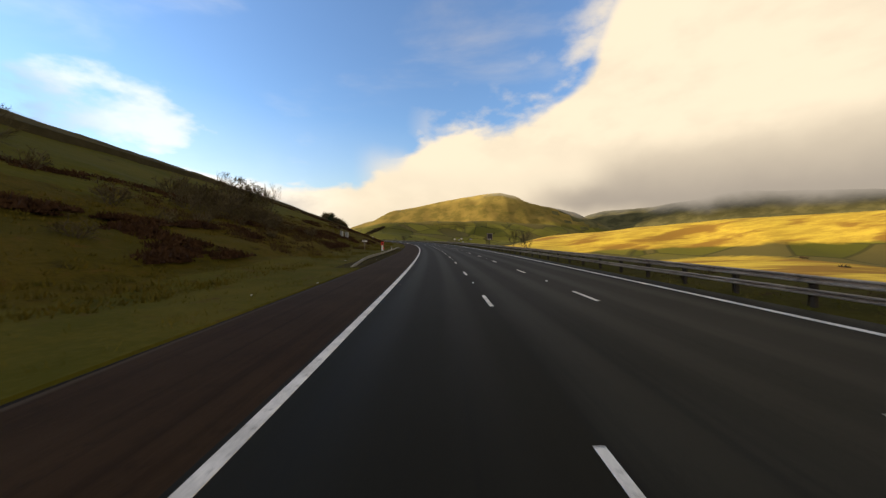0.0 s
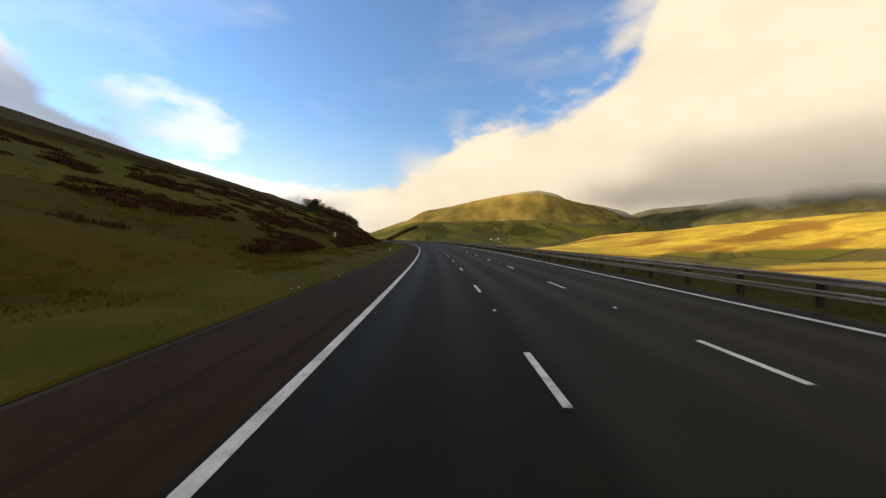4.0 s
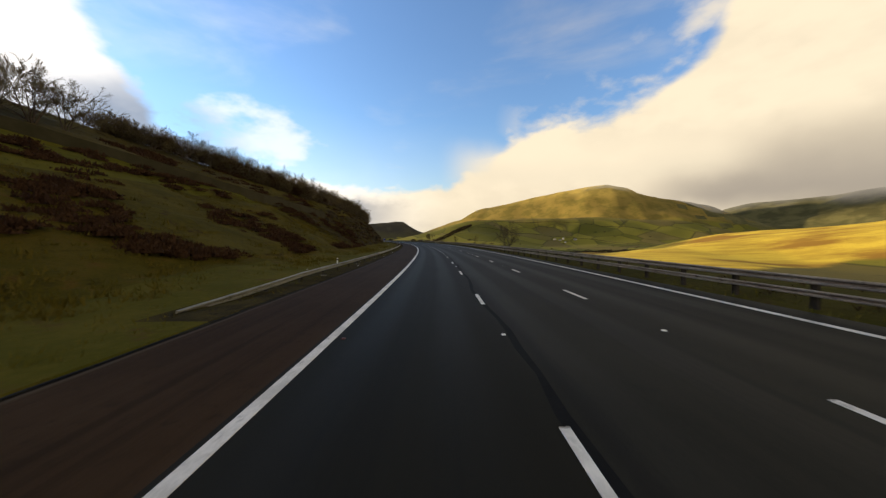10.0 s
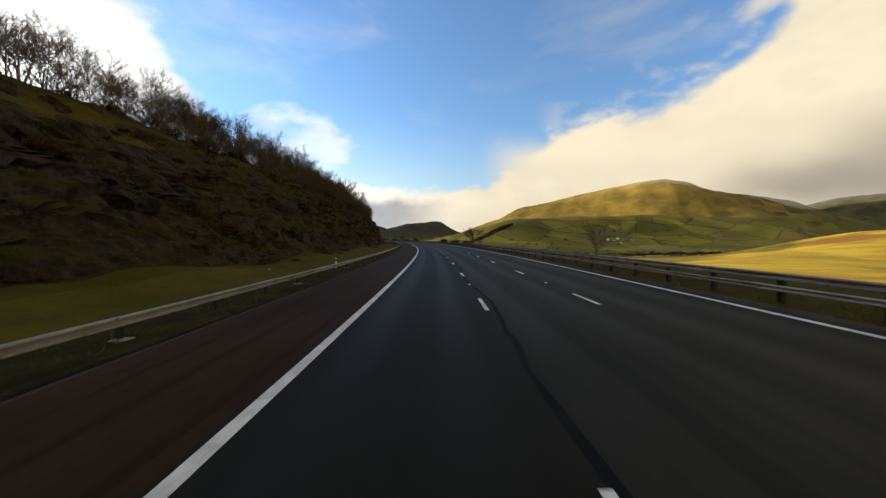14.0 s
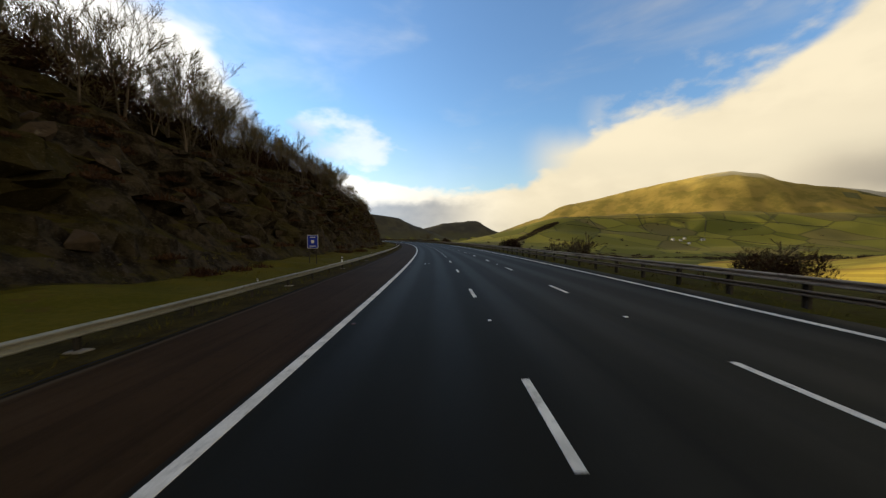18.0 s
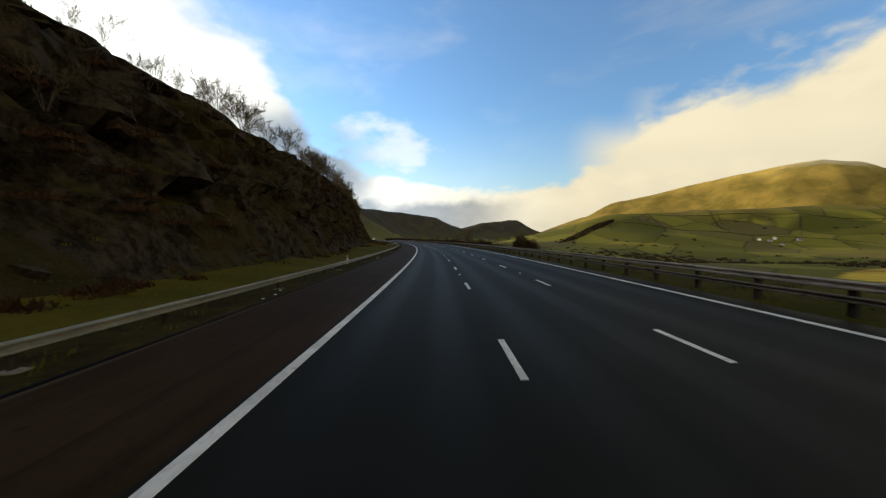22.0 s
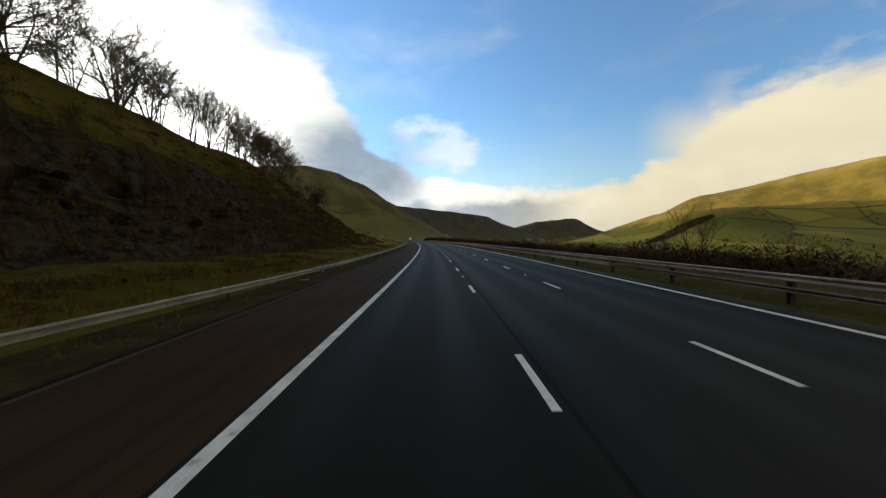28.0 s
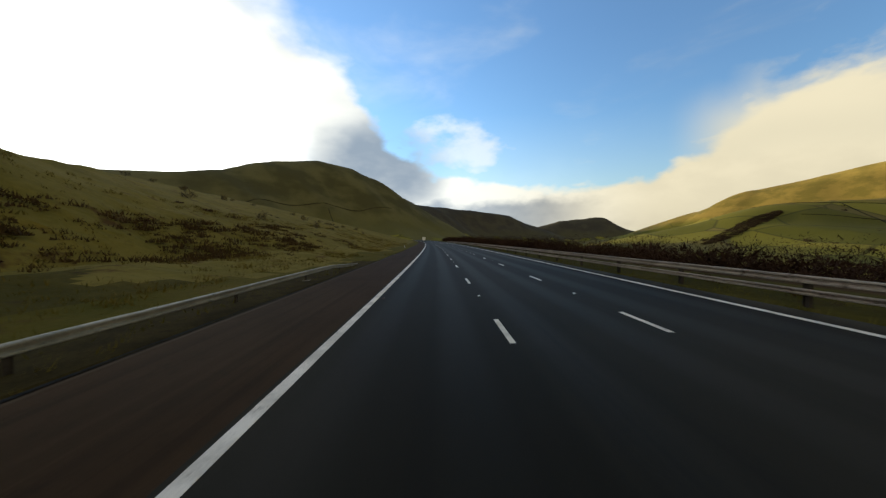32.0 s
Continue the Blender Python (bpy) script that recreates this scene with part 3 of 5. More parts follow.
def far_land(x, y):
    h, crest = np.zeros(len(x)), np.zeros(len(x))
    for line, w in RIDGES:
        reach, best = ridge_reach(x, y, line, w)
        crest = np.maximum(crest, reach)
        h = np.maximum(h, best) + 0.06 * np.minimum(h, best)
    amp = 46 * (1 - crest) ** 0.6 * np.clip(h / 160, 0, 1) + 5 * np.clip(h / 60, 0, 1)
    for i in np.nonzero(amp > 2)[0]:
        px, py = x[i], y[i]
        g = noise.noise((px / 330, py / 330, 3)) * .8 - abs(noise.noise((px / 210, py / 210, 8))) * .9 + noise.noise((px / 90, py / 90, 5)) * .22
        h[i] += amp[i] * g
    return h - 40


def land_at(x, y):
    s, lat = road_sl(x, y)
    near = land(s, lat)
    far = far_land(x, y)
    far = far + 5.0 * np.sin(x / 83.0 + 1.3 * np.sin(y / 117.0)) * np.sin(y / 97.0) * np.clip((np.abs(lat) - 120) / 300, 0, 1)
    w = np.clip((np.where(lat < 0, -lat - 130, lat - 90)) / np.where(lat < 0, 250, 150), 0, 1)
    w = np.maximum(w, np.clip((s - 1250) / 400, 0, 1))
    w = w * w * (3 - 2 * w)
    inside = (lat > -135) & (lat < 44) & (s > -190) & (s < 1390)
    return near * (1 - w) + np.where(lat < 0, np.maximum(near * 0.9, far), far) * w - np.where(inside, np.where((lat < -5) & (lat > -118) & (s > 280), 15.0, 3.0), 0.0)


mid = P(430, 0)
n = 400
u = np.linspace(-1, 1, n)
axis = 4700 * np.sinh(3.4 * u) / math.sinh(3.4)
gx, gy = np.meshgrid(mid.x + axis, mid.y + axis)
gx, gy = gx.ravel(), gy.ravel()
gz = land_at(gx, gy)
n_ground, mid_ground = n, (mid.x, mid.y)
ground = new("ground", mesh_from("ground", np.stack([gx, gy, gz], 1).tolist(), grid_faces(n, n), M["fell"], True))
ground.data.materials.append(M["fell"])
ground.data.materials.append(M["shaded_moor"])
_c = np.stack([gx, gy], 1).reshape(n, n, 2)
_c = ((_c[:-1, :-1] + _c[1:, 1:]) / 2).reshape(-1, 2)
_wob = 0.10 * np.sin(_c[:, 0] / 31) * np.sin(_c[:, 1] / 27)
_moor = np.maximum(*(ridge_reach(_c[:, 0], _c[:, 1], *RIDGES[k])[0] for k in (2, 3)))
# darker and olive slopes stand in for cloud shade on the far hills
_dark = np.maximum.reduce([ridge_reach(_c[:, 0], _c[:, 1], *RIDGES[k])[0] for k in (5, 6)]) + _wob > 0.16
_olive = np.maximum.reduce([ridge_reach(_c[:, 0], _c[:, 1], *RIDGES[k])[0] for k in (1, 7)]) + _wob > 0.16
# gold mask: its soft lower limit takes the place of a shadow line
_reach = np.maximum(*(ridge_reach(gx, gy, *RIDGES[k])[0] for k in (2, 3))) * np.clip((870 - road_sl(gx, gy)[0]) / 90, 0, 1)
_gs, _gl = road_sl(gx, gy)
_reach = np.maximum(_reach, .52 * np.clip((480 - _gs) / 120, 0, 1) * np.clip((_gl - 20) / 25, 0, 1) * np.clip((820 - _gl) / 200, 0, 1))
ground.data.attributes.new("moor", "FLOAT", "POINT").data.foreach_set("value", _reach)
_s, _l = road_sl(_c[:, 0], _c[:, 1])
_thick = (_s > 620 + 0.3 * _l + 25 * np.sin(_l / 19)) & (_s < 1550) & (_l > 15) & (_l < 150 + 25 * np.sin(_s / 57) + 15 * np.sin(_s / 19))
ground.data.materials.append(M["scrub_floor"])
ground.data.materials.append(M["olive_moor"])
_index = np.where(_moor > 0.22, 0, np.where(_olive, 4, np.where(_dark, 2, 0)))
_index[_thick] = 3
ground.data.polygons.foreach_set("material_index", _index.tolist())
tagged(ground, "rolling fells with green pasture and golden moor grass", "ground", kind="structure")


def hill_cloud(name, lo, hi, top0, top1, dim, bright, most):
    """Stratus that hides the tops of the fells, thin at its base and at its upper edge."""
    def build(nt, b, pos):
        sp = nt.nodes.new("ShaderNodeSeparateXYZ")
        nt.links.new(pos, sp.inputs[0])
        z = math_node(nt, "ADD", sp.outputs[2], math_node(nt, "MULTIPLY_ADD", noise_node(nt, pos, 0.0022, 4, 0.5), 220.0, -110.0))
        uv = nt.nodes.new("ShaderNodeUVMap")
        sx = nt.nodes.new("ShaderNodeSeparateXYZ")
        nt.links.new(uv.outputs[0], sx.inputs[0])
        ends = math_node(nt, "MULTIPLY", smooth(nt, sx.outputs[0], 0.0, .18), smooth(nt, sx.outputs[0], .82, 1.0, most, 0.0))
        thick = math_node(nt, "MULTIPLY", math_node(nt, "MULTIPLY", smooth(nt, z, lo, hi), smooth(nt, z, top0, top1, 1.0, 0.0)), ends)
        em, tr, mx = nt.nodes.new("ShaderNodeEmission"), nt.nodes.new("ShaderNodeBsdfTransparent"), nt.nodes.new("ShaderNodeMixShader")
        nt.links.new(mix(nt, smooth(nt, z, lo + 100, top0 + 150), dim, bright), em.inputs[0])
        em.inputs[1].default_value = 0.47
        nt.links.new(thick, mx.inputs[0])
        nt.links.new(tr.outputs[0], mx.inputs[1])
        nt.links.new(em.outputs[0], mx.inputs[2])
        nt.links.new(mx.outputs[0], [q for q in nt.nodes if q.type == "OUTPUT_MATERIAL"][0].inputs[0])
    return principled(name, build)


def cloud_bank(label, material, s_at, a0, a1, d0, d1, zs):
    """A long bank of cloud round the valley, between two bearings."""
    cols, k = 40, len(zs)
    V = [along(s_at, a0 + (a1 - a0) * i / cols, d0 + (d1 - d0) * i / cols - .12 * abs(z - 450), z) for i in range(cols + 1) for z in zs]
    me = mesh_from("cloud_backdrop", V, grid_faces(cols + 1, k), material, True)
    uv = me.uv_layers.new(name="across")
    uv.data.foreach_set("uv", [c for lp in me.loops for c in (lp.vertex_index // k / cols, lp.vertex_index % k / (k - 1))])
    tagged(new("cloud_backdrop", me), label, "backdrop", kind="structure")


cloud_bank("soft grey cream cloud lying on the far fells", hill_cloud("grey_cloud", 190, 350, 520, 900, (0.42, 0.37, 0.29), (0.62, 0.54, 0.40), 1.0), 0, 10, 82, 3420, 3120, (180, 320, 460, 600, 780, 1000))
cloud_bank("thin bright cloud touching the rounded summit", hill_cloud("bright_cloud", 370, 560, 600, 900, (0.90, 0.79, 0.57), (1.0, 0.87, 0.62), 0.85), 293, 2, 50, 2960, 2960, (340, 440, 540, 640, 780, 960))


def ground_z(x, y):
    """Height of the ground sheet itself, between its corners."""
    fi = [(np.arcsinh((np.asarray(v) - m) * math.sinh(3.4) / 4700) / 3.4 + 1) * (n_ground - 1) / 2 for v, m in ((x, mid_ground[0]), (y, mid_ground[1]))]
    i, j = (np.clip(f.astype(int), 0, n_ground - 2) for f in fi)
    z = gz.reshape(n_ground, n_ground)
    ex = np.clip((np.asarray(x) - mid_ground[0] - axis[i]) / (axis[i + 1] - axis[i]), 0, 1)
    ey = np.clip((np.asarray(y) - mid_ground[1] - axis[j]) / (axis[j + 1] - axis[j]), 0, 1)
    return (z[j, i] * (1 - ex) + z[j, i + 1] * ex) * (1 - ey) + (z[j + 1, i] * (1 - ex) + z[j + 1, i + 1] * ex) * ey


def bank_mesh(name, s0, s1, ds, lats, material, label, rough):
    ss = np.arange(s0, s1 + ds / 2, ds)
    sg, lg = np.meshgrid(ss, np.array(lats), indexing="ij")
    z = land(sg.ravel(), lg.ravel()).reshape(sg.shape)
    rk = np.interp(ss, _ks, _kr)
    b0, cc = np.interp(ss, _ks, _kb), np.interp(ss, _ks, _kc)
    verts = []
    for i, s in enumerate(ss):
        for j, la in enumerate(lats):
            zz, l2 = z[i, j], la
            if rough and la < -5:
                p = P(s, la)
                on = max(0.0, min(1.0, (b0[i] - la) / 2.0)) * max(0.0, min(1.0, (la - cc[i] + 1) / 3.0)) * rk[i]
                if rk[i] < .82:
                    on *= max(.12, min(1.0, (la - cc[i] - .45 * (b0[i] - cc[i])) / 3.0))
                soft = min(1.0, (-5 - la) / 6.0)
                zz += soft * (0.5 * noise.noise((p.x / 9, p.y / 9, 0)) + 0.22 * noise.noise((p.x / 2.7, p.y / 2.7, 3)))
                if on > 0:
                    k = noise.noise((p.x / 7, p.y / 7, zz / 4)) + 0.5 * noise.noise((p.x / 2.2, p.y / 2.2, zz / 1.5))
                    zz += on * 1.1 * k
                    # ledges: risers and treads of uneven height
                    q = zz / 1.9 + 1.5 * noise.noise((p.x / 11, p.y / 11, 5))
                    tread = q - math.floor(q)
                    zz += on * 0.75 * (min(1.0, tread * 2.6) - tread)
                    # jointed blocks, dipping along the road, and the softer bulge of the face
                    dip = zz + 0.35 * s + 0.8 * noise.noise((s / 5, zz / 3, 2))
                    l2 += on * (1.5 * noise.noise((p.x / 3.6, p.y / 3.6, zz / 2.4 + 7)) + 1.1 * (noise.cell((s / 2.6, dip / 1.7, 1)) - .5) + .6 * (noise.cell((s / 1.15 + 5, dip / .8, 4)) - .5))
            verts.append(P(s, l2, zz))
    ob = new(name, mesh_from(name, verts, [f[::-1] for f in grid_faces(len(ss), len(lats))], material, not rough))
    for extra in ("pasture", "crag", "verge", "rail_verge", "hill_top", "lit_dry_bank", "bank_grass"):
        ob.data.materials.append(M[extra])
    cols = len(lats) - 1
    index = []
    for i in range(len(ss) - 1):
        edge = -28 + 7 * noise.noise((ss[i] / 40, 3, 0)) + 3 * noise.noise((ss[i] / 6, 7, 0))
        grassy = ss[i] < 315 or ss[i] > 840
        turf = (-10.5 if ss[i] < 690 else -7.0) + 2.2 * noise.noise((ss[i] / 17, 12, 0)) + 0.9 * noise.noise((ss[i] / 3, 15, 0))
        for j in range(cols):
            if lats[j] > 0:
                index.append(0)
            # dark strip with the rails' shade, only along the barriers
            elif lats[j] > -5.5 + .5 * noise.noise((ss[i] / 2, lats[j], 33)) and (24 < ss[i] < 86 or 250 < ss[i] < 812):
                index.append(4)
            elif grassy and lats[j] < edge:
                index.append(6 if ss[i] > 800 else 5 if lats[j] < .57 * cc[i] else 1)
            elif rk[i] > .38 and b0[i] + 0.5 > lats[j] > cc[i] + (b0[i] - cc[i]) * (.50 if rk[i] < .79 else .25 if rk[i] < .88 else -.1) + 1.2 * noise.noise((ss[i] / 6, lats[j] / 3, 21)):
                index.append(2)
            elif .1 < rk[i] < .92 and lats[j] < -13 and ss[i] < 772 + 16 * noise.noise((lats[j] / 5, 9, 0)):
                index.append(7)
            else:
                index.append((7 if ss[i] < 792 + 14 * noise.noise((lats[j] / 5, 8, 0)) else 6) if ss[i] > 735 + 18 * noise.noise((lats[j] / 6, 5, 0)) and lats[j] < turf else 3 if lats[j] > turf else 0)
    ob.data.polygons.foreach_set("material_index", index)
    return tagged(ob, label, "hillside", kind="structure")


left_lats = [-3.7, -3.95, -4.3, -5.0, -6.0, -7.5, -9.0, -10.2] + [-10.8 - 0.32 * k for k in range(32)] + [-21.2 - 0.75 * k for k in range(12)] + [-31, -32, -33, -34, -35.5, -37, -39, -42, -45, -49, -54, -60, -68, -78, -90, -104, -120, -140, -165]
bank_mesh("hillside_far_back", -192, 300, 3.0, left_lats, M["hillside"], "grassy hillside with brown heather patches", True)
bank_mesh("rock_cutting", 300, 830, 0.6, left_lats, M["hillside"], "dark rocky cutting with grass ledges above the verge", True)
bank_mesh("hillside_ahead", 830, 1390, 4.0, left_lats, M["hillside"], "grassy hillside beside the motorway", True)
bank_mesh("valley_side", -190, 1390, 4.0, [11.85, 12.4, 13.2, 14, 15, 16.5, 18, 20, 22, 27, 33, 40, 50], M["hillside"], "grassy slope falling to the valley", False)

side = bpy.data.objects["valley_side"]
side.data.materials.append(M["scrub_floor"])
_scrub = len(side.data.materials) - 1
M["reserve_turf"] = two_tone("reserve_turf", (0.036, 0.033, 0.006), (0.058, 0.048, 0.010), 0.4, 4.0, 0.95, relief=0.6, dist=0.05, c3=(0.040, 0.026, 0.010), spec=0.02)
side.data.materials.append(M["reserve_turf"])
_cols = 12
side.data.polygons.foreach_set("material_index", [_scrub if (-190 + 4 * (i // _cols)) > 600 and (i % _cols) >= 4 else _scrub + 1 if (i % _cols) < 6 else 0 for i in range(len(side.data.polygons))])

# ---------------------------------------------------------------- carriageway
S0, S1 = -150.0, 1380.0
LINE_R, LANE_1, LANE_2 = 11.05, 3.83, 7.33
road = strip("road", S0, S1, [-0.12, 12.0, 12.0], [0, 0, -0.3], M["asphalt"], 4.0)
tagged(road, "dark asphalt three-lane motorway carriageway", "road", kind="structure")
shoulder = strip("hard_shoulder", S0, S1, [-3.75, -3.7, -0.12], [-0.15, 0, 0], M["red_asphalt"], 4.0)
tagged(shoulder, "reddish asphalt hard shoulder", "road", kind="structure")


def line_strip(name, s0, s1, lat, width, step=3.0, parent=None):
    return strip(name, s0, s1, [lat - width / 2 - .004, lat - width / 2, lat + width / 2, lat + width / 2 + .004], [0, .006, .006, 0], M["paint"], step, parent)


tagged(line_strip("edge_line", S0, S1, 0.07, 0.20), "white painted edge line along the hard shoulder", "road marking", kind="structure")
tagged(line_strip("edge_line", S0, S1, LINE_R, 0.18), "white painted edge line beside the central reserve", "road marking", kind="structure")
DASH = 3.36            # distance of a mark's far end ahead of s = 0
for lat, label in ((LANE_1, "lane_line"), (LANE_2, "lane_line")):
    owner = tagged(new(label), "white dashed lane line", "road marking", kind="structure")
    far_v, far_f = [], []
    s = DASH - 9 * 4 + (0.45 if lat == LANE_2 else 0.0)
    while s < S1 - 5:
        if s < 900:
            line_strip("dash", s - 2.0, s, lat, 0.12, 2.0, owner)
        else:
            k = len(far_v)
            far_v += [P(a, lat + b, road_z(lat + b) + .006) for a, b in ((s - 2, -.06), (s - 2, .06), (s, .06), (s, -.06))]
            far_f.append((k, k + 1, k + 2, k + 3))
        s += 9
    ob = new("far_dashes", mesh_from("far_dashes", far_v, far_f, M["paint"]))
    ob.parent = owner
    tagged(ob, kind="stuff")


# ---------------------------------------------------------------- part helpers
def part(name, bm, material, parent, label=""):
    """Links a bmesh as one mesh object under a thing or a part."""
    me = bpy.data.meshes.new(name)
    bm.to_mesh(me)
    bm.free()
    me.materials.append(material)
    ob = new(name, me)
    ob.parent = parent
    if label:
        tagged(ob, label)
    return ob


def box(x0, x1, y0, y1, z0, z1, bevel=0.0):
    bm = bmesh.new()
    bmesh.ops.create_cube(bm, size=1, matrix=Matrix.Translation(((x0 + x1) / 2, (y0 + y1) / 2, (z0 + z1) / 2)) @ Matrix.Diagonal((x1 - x0, y1 - y0, z1 - z0, 1)))
    if bevel:
        bmesh.ops.bevel(bm, geom=bm.edges[:], offset=bevel, segments=2, affect="EDGES")
    return bm


def tube(x, y, z0, z1, r, seg=10):
    bm = bmesh.new()
    bmesh.ops.create_cone(bm, cap_ends=True, segments=seg, radius1=r, radius2=r, depth=z1 - z0, matrix=Matrix.Translation((x, y, (z0 + z1) / 2)))
    return bm


def bank_z(s, lat):
    return float(land(np.array([s]), np.array([lat]))[0])


def stand(ob, s, lat, z=None, turn=0.0):
    """Puts a thing beside the road; its -y side looks at oncoming traffic, turn in degrees."""
    p = P(s, lat, bank_z(s, lat) if z is None else z)
    ob.matrix_basis = pose(p.x, p.y, p.z, 0, 0, heading(s) + turn)
    return ob


# ---------------------------------------------------------------- barriers
def rail_mesh(line, z, h, w, material):
    """A rolled steel rail along a line of (s, lat, ground height), with a groove between two ribs."""
    prof = ((0, .5), (.7, .5), (1, .40), (1, .25), (.1, .11), (.1, -.11), (1, -.25), (1, -.40), (.7, -.5), (0, -.5), (0, .5))
    verts = [P(s, lat + w * a, gz + z + h * b) for s, lat, gz in line for a, b in prof]
    k = len(prof)
    faces = [f[::-1] if w > 0 else f for f in grid_faces(len(line), k)]
    faces += [tuple(range(k - 1)), tuple(range(len(verts) - k, len(verts) - 1))]
    return mesh_from("rail", verts, faces, material)


def post_mesh(h, w, material):
    bm = bmesh.new()
    for sx, sy, oy in ((.012, w, 0), (w * .6, .012, -w / 2), (w * .6, .012, w / 2)):
        bmesh.ops.create_cube(bm, size=1, matrix=Matrix.Translation((0, oy, h / 2)) @ Matrix.Diagonal((sx, sy, h, 1)))
    me = bpy.data.meshes.new("post")
    bm.to_mesh(me)
    bm.free()
    me.materials.append(material)
    return me


def pad_mesh():
    bm = box(-.17, .17, -.15, .15, 0, .05, .012)
    for v in bm.verts:
        v.co.x += .04 * noise.noise((v.co.x * 9, v.co.y * 9, 1))
        v.co.y += .04 * noise.noise((v.co.x * 9, v.co.y * 9, 4))
    me = bpy.data.meshes.new("footing")
    bm.to_mesh(me)
    bm.free()
    me.materials.append(M["concrete"])
    return me


PAD = pad_mesh()


def barrier(lat_at, s0, s1, rails, gap, label, material, side, post_mat, ramp=(0.0, 0.0), pads=False, lift=None, post_out=False):
    """rails: heights and depths; ramp: metres over which the ends dip to the ground."""
    owner = tagged(new("crash_barrier"), label, "crash barrier")
    n = int((s1 - s0) / 2.5) + 1
    line = []
    for i in range(n + 1):
        s = s0 + (s1 - s0) * i / n
        lat = lat_at(s)
        gz = (road_z(lat) if lift is None else bank_z(s, lat) + lift)
        dip = 0.0
        if ramp[0]:
            dip = max(dip, 1 - (s - s0) / ramp[0])
        if ramp[1]:
            dip = max(dip, 1 - (s1 - s) / ramp[1])
        line.append((s, lat, gz - 0.45 * max(0.0, dip)))
    for z, h, mat, a, b in rails:
        ends = [q for q in line if a <= q[0] <= b]
        for i in range(0, len(ends) - 1, 2):      # one rolled length after another, each lapped over the next
            piece = ends[i:i + 3]
            j = .02 * (i // 2 % 2)
            ob = new("rail", rail_mesh([(q[0], q[1] + j * .4 * side, q[2] - j * .2) for q in piece], z, h, .10 * side, mat or material))
            ob.parent = owner
    top_z = max(q[0] + q[1] / 2 for q in rails)
    me = post_mesh(top_z + (.33 if post_out else .35), .17 if post_out else .10, post_mat)
    s = s0 + 1.2
    k = 0
    while s < s1:
        lat = lat_at(s)
        gz = float(np.interp(s, [q[0] for q in line], [q[2] for q in line]))
        ob = new("post", me)
        ob.parent = owner
        p = P(s, lat - .05 * side, gz - .40)
        ob.matrix_basis = pose(p.x, p.y, p.z, 0, 0, heading(s))
        if pads and k % 3 == 0:
            ob = new("footing", PAD)
            ob.parent = owner
            p = P(s, lat - .02 * side, bank_z(s, lat) - .02)
            ob.matrix_basis = pose(p.x, p.y, p.z, 0, 0, heading(s) + 7 * math.sin(k * 2.1))
        s += gap if s < 680 else gap * 2
        k += 1
    return owner


barrier(lambda s: 12.45, -40, 960, ((0.43, 0.17, None, -99, 402), (0.43, 0.17, M["dirty_rail"], 400, 702), (0.43, 0.17, None, 700, 999), (0.78, 0.22, None, -99, 999)), 2.4, "weathered two-rail steel barrier on the central reserve", M["weathered"], -1, M["dark_post"], post_out=True)
EDGE_RAIL = ((0.45, 0.23, None, -999, 9999),)
barrier(lambda s: -4.7, 27, 83, EDGE_RAIL, 3.2, "grey corrugated steel barrier beside the hard shoulder", M["steel"], 1, M["dark_post"], (6, 6))
barrier(lambda s: -4.7 - 0.9 * max(0.0, (262 - s) / 9) ** 1.4 * (s < 262), 253, 648, EDGE_RAIL, 3.2, "grey corrugated steel barrier below the rock cutting", M["steel"], 1, M["dark_post"], (8, 0), True)
barrier(lambda s: -4.8 - 4.6 * max(0.0, (705 - s) / 54) ** 1.5 * (s < 705), 651, 808, EDGE_RAIL, 3.2, "grey corrugated steel barrier flaring back onto the verge", M["steel"], 1, M["dark_post"], (6, 8), True)

# ---------------------------------------------------------------- road studs, seams, scuffs
M["stud_white"] = two_tone("stud_white", (0.75, 0.75, 0.72), (0.85, 0.85, 0.82), 3.0, 30.0, 0.35)
M["stud_red"] = two_tone("stud_red", (0.085, 0.035, 0.03), (0.12, 0.05, 0.04), 3.0, 30.0, 0.35)
M["tar"] = two_tone("tar_seam", (0.004, 0.004, 0.004), (0.008, 0.008, 0.007), 0.8, 12.0, 0.9, relief=0.2, dist=0.004)


def stud_mesh(material):
    bm = bmesh.new()
    bmesh.ops.create_cube(bm, size=1, matrix=Matrix.Translation((0, 0, .010)) @ Matrix.Diagonal((.095, .09, .018, 1)))
    for v in bm.verts:
        if v.co.z > .01:
            v.co.x *= .75
            v.co.y *= .70
    me = bpy.data.meshes.new("road_stud")
    bm.to_mesh(me)
    bm.free()
    me.materials.append(material)
    return me


STUD_W, STUD_R = stud_mesh(M["stud_white"]), stud_mesh(M["stud_red"])
for lat, me, label in ((LANE_1, STUD_W, "white reflecting road stud in the lane line"), (LANE_2, STUD_W, "white reflecting road stud in the lane line"), (0.36, STUD_R, "red reflecting road stud beside the edge line")):
    for k in range(-1, 50):
        s = DASH + 3.6 + 9 + 18 * k
        ob = tagged(new("road_stud", me), label, "road stud", "studs of the lane lines")
        p = P(s, lat, road_z(lat) + .002)
        ob.matrix_basis = pose(p.x, p.y, p.z, 0, 0, heading(s))
for lat in (1.55, 1.85):
    ob = tagged(new("road_stud", STUD_W), "loose pair of white road studs in the lane", "road stud")
    p = P(463.9 + 4.5, lat, road_z(lat) + .002)
    ob.matrix_basis = pose(p.x, p.y, p.z, 0, 0, heading(468))


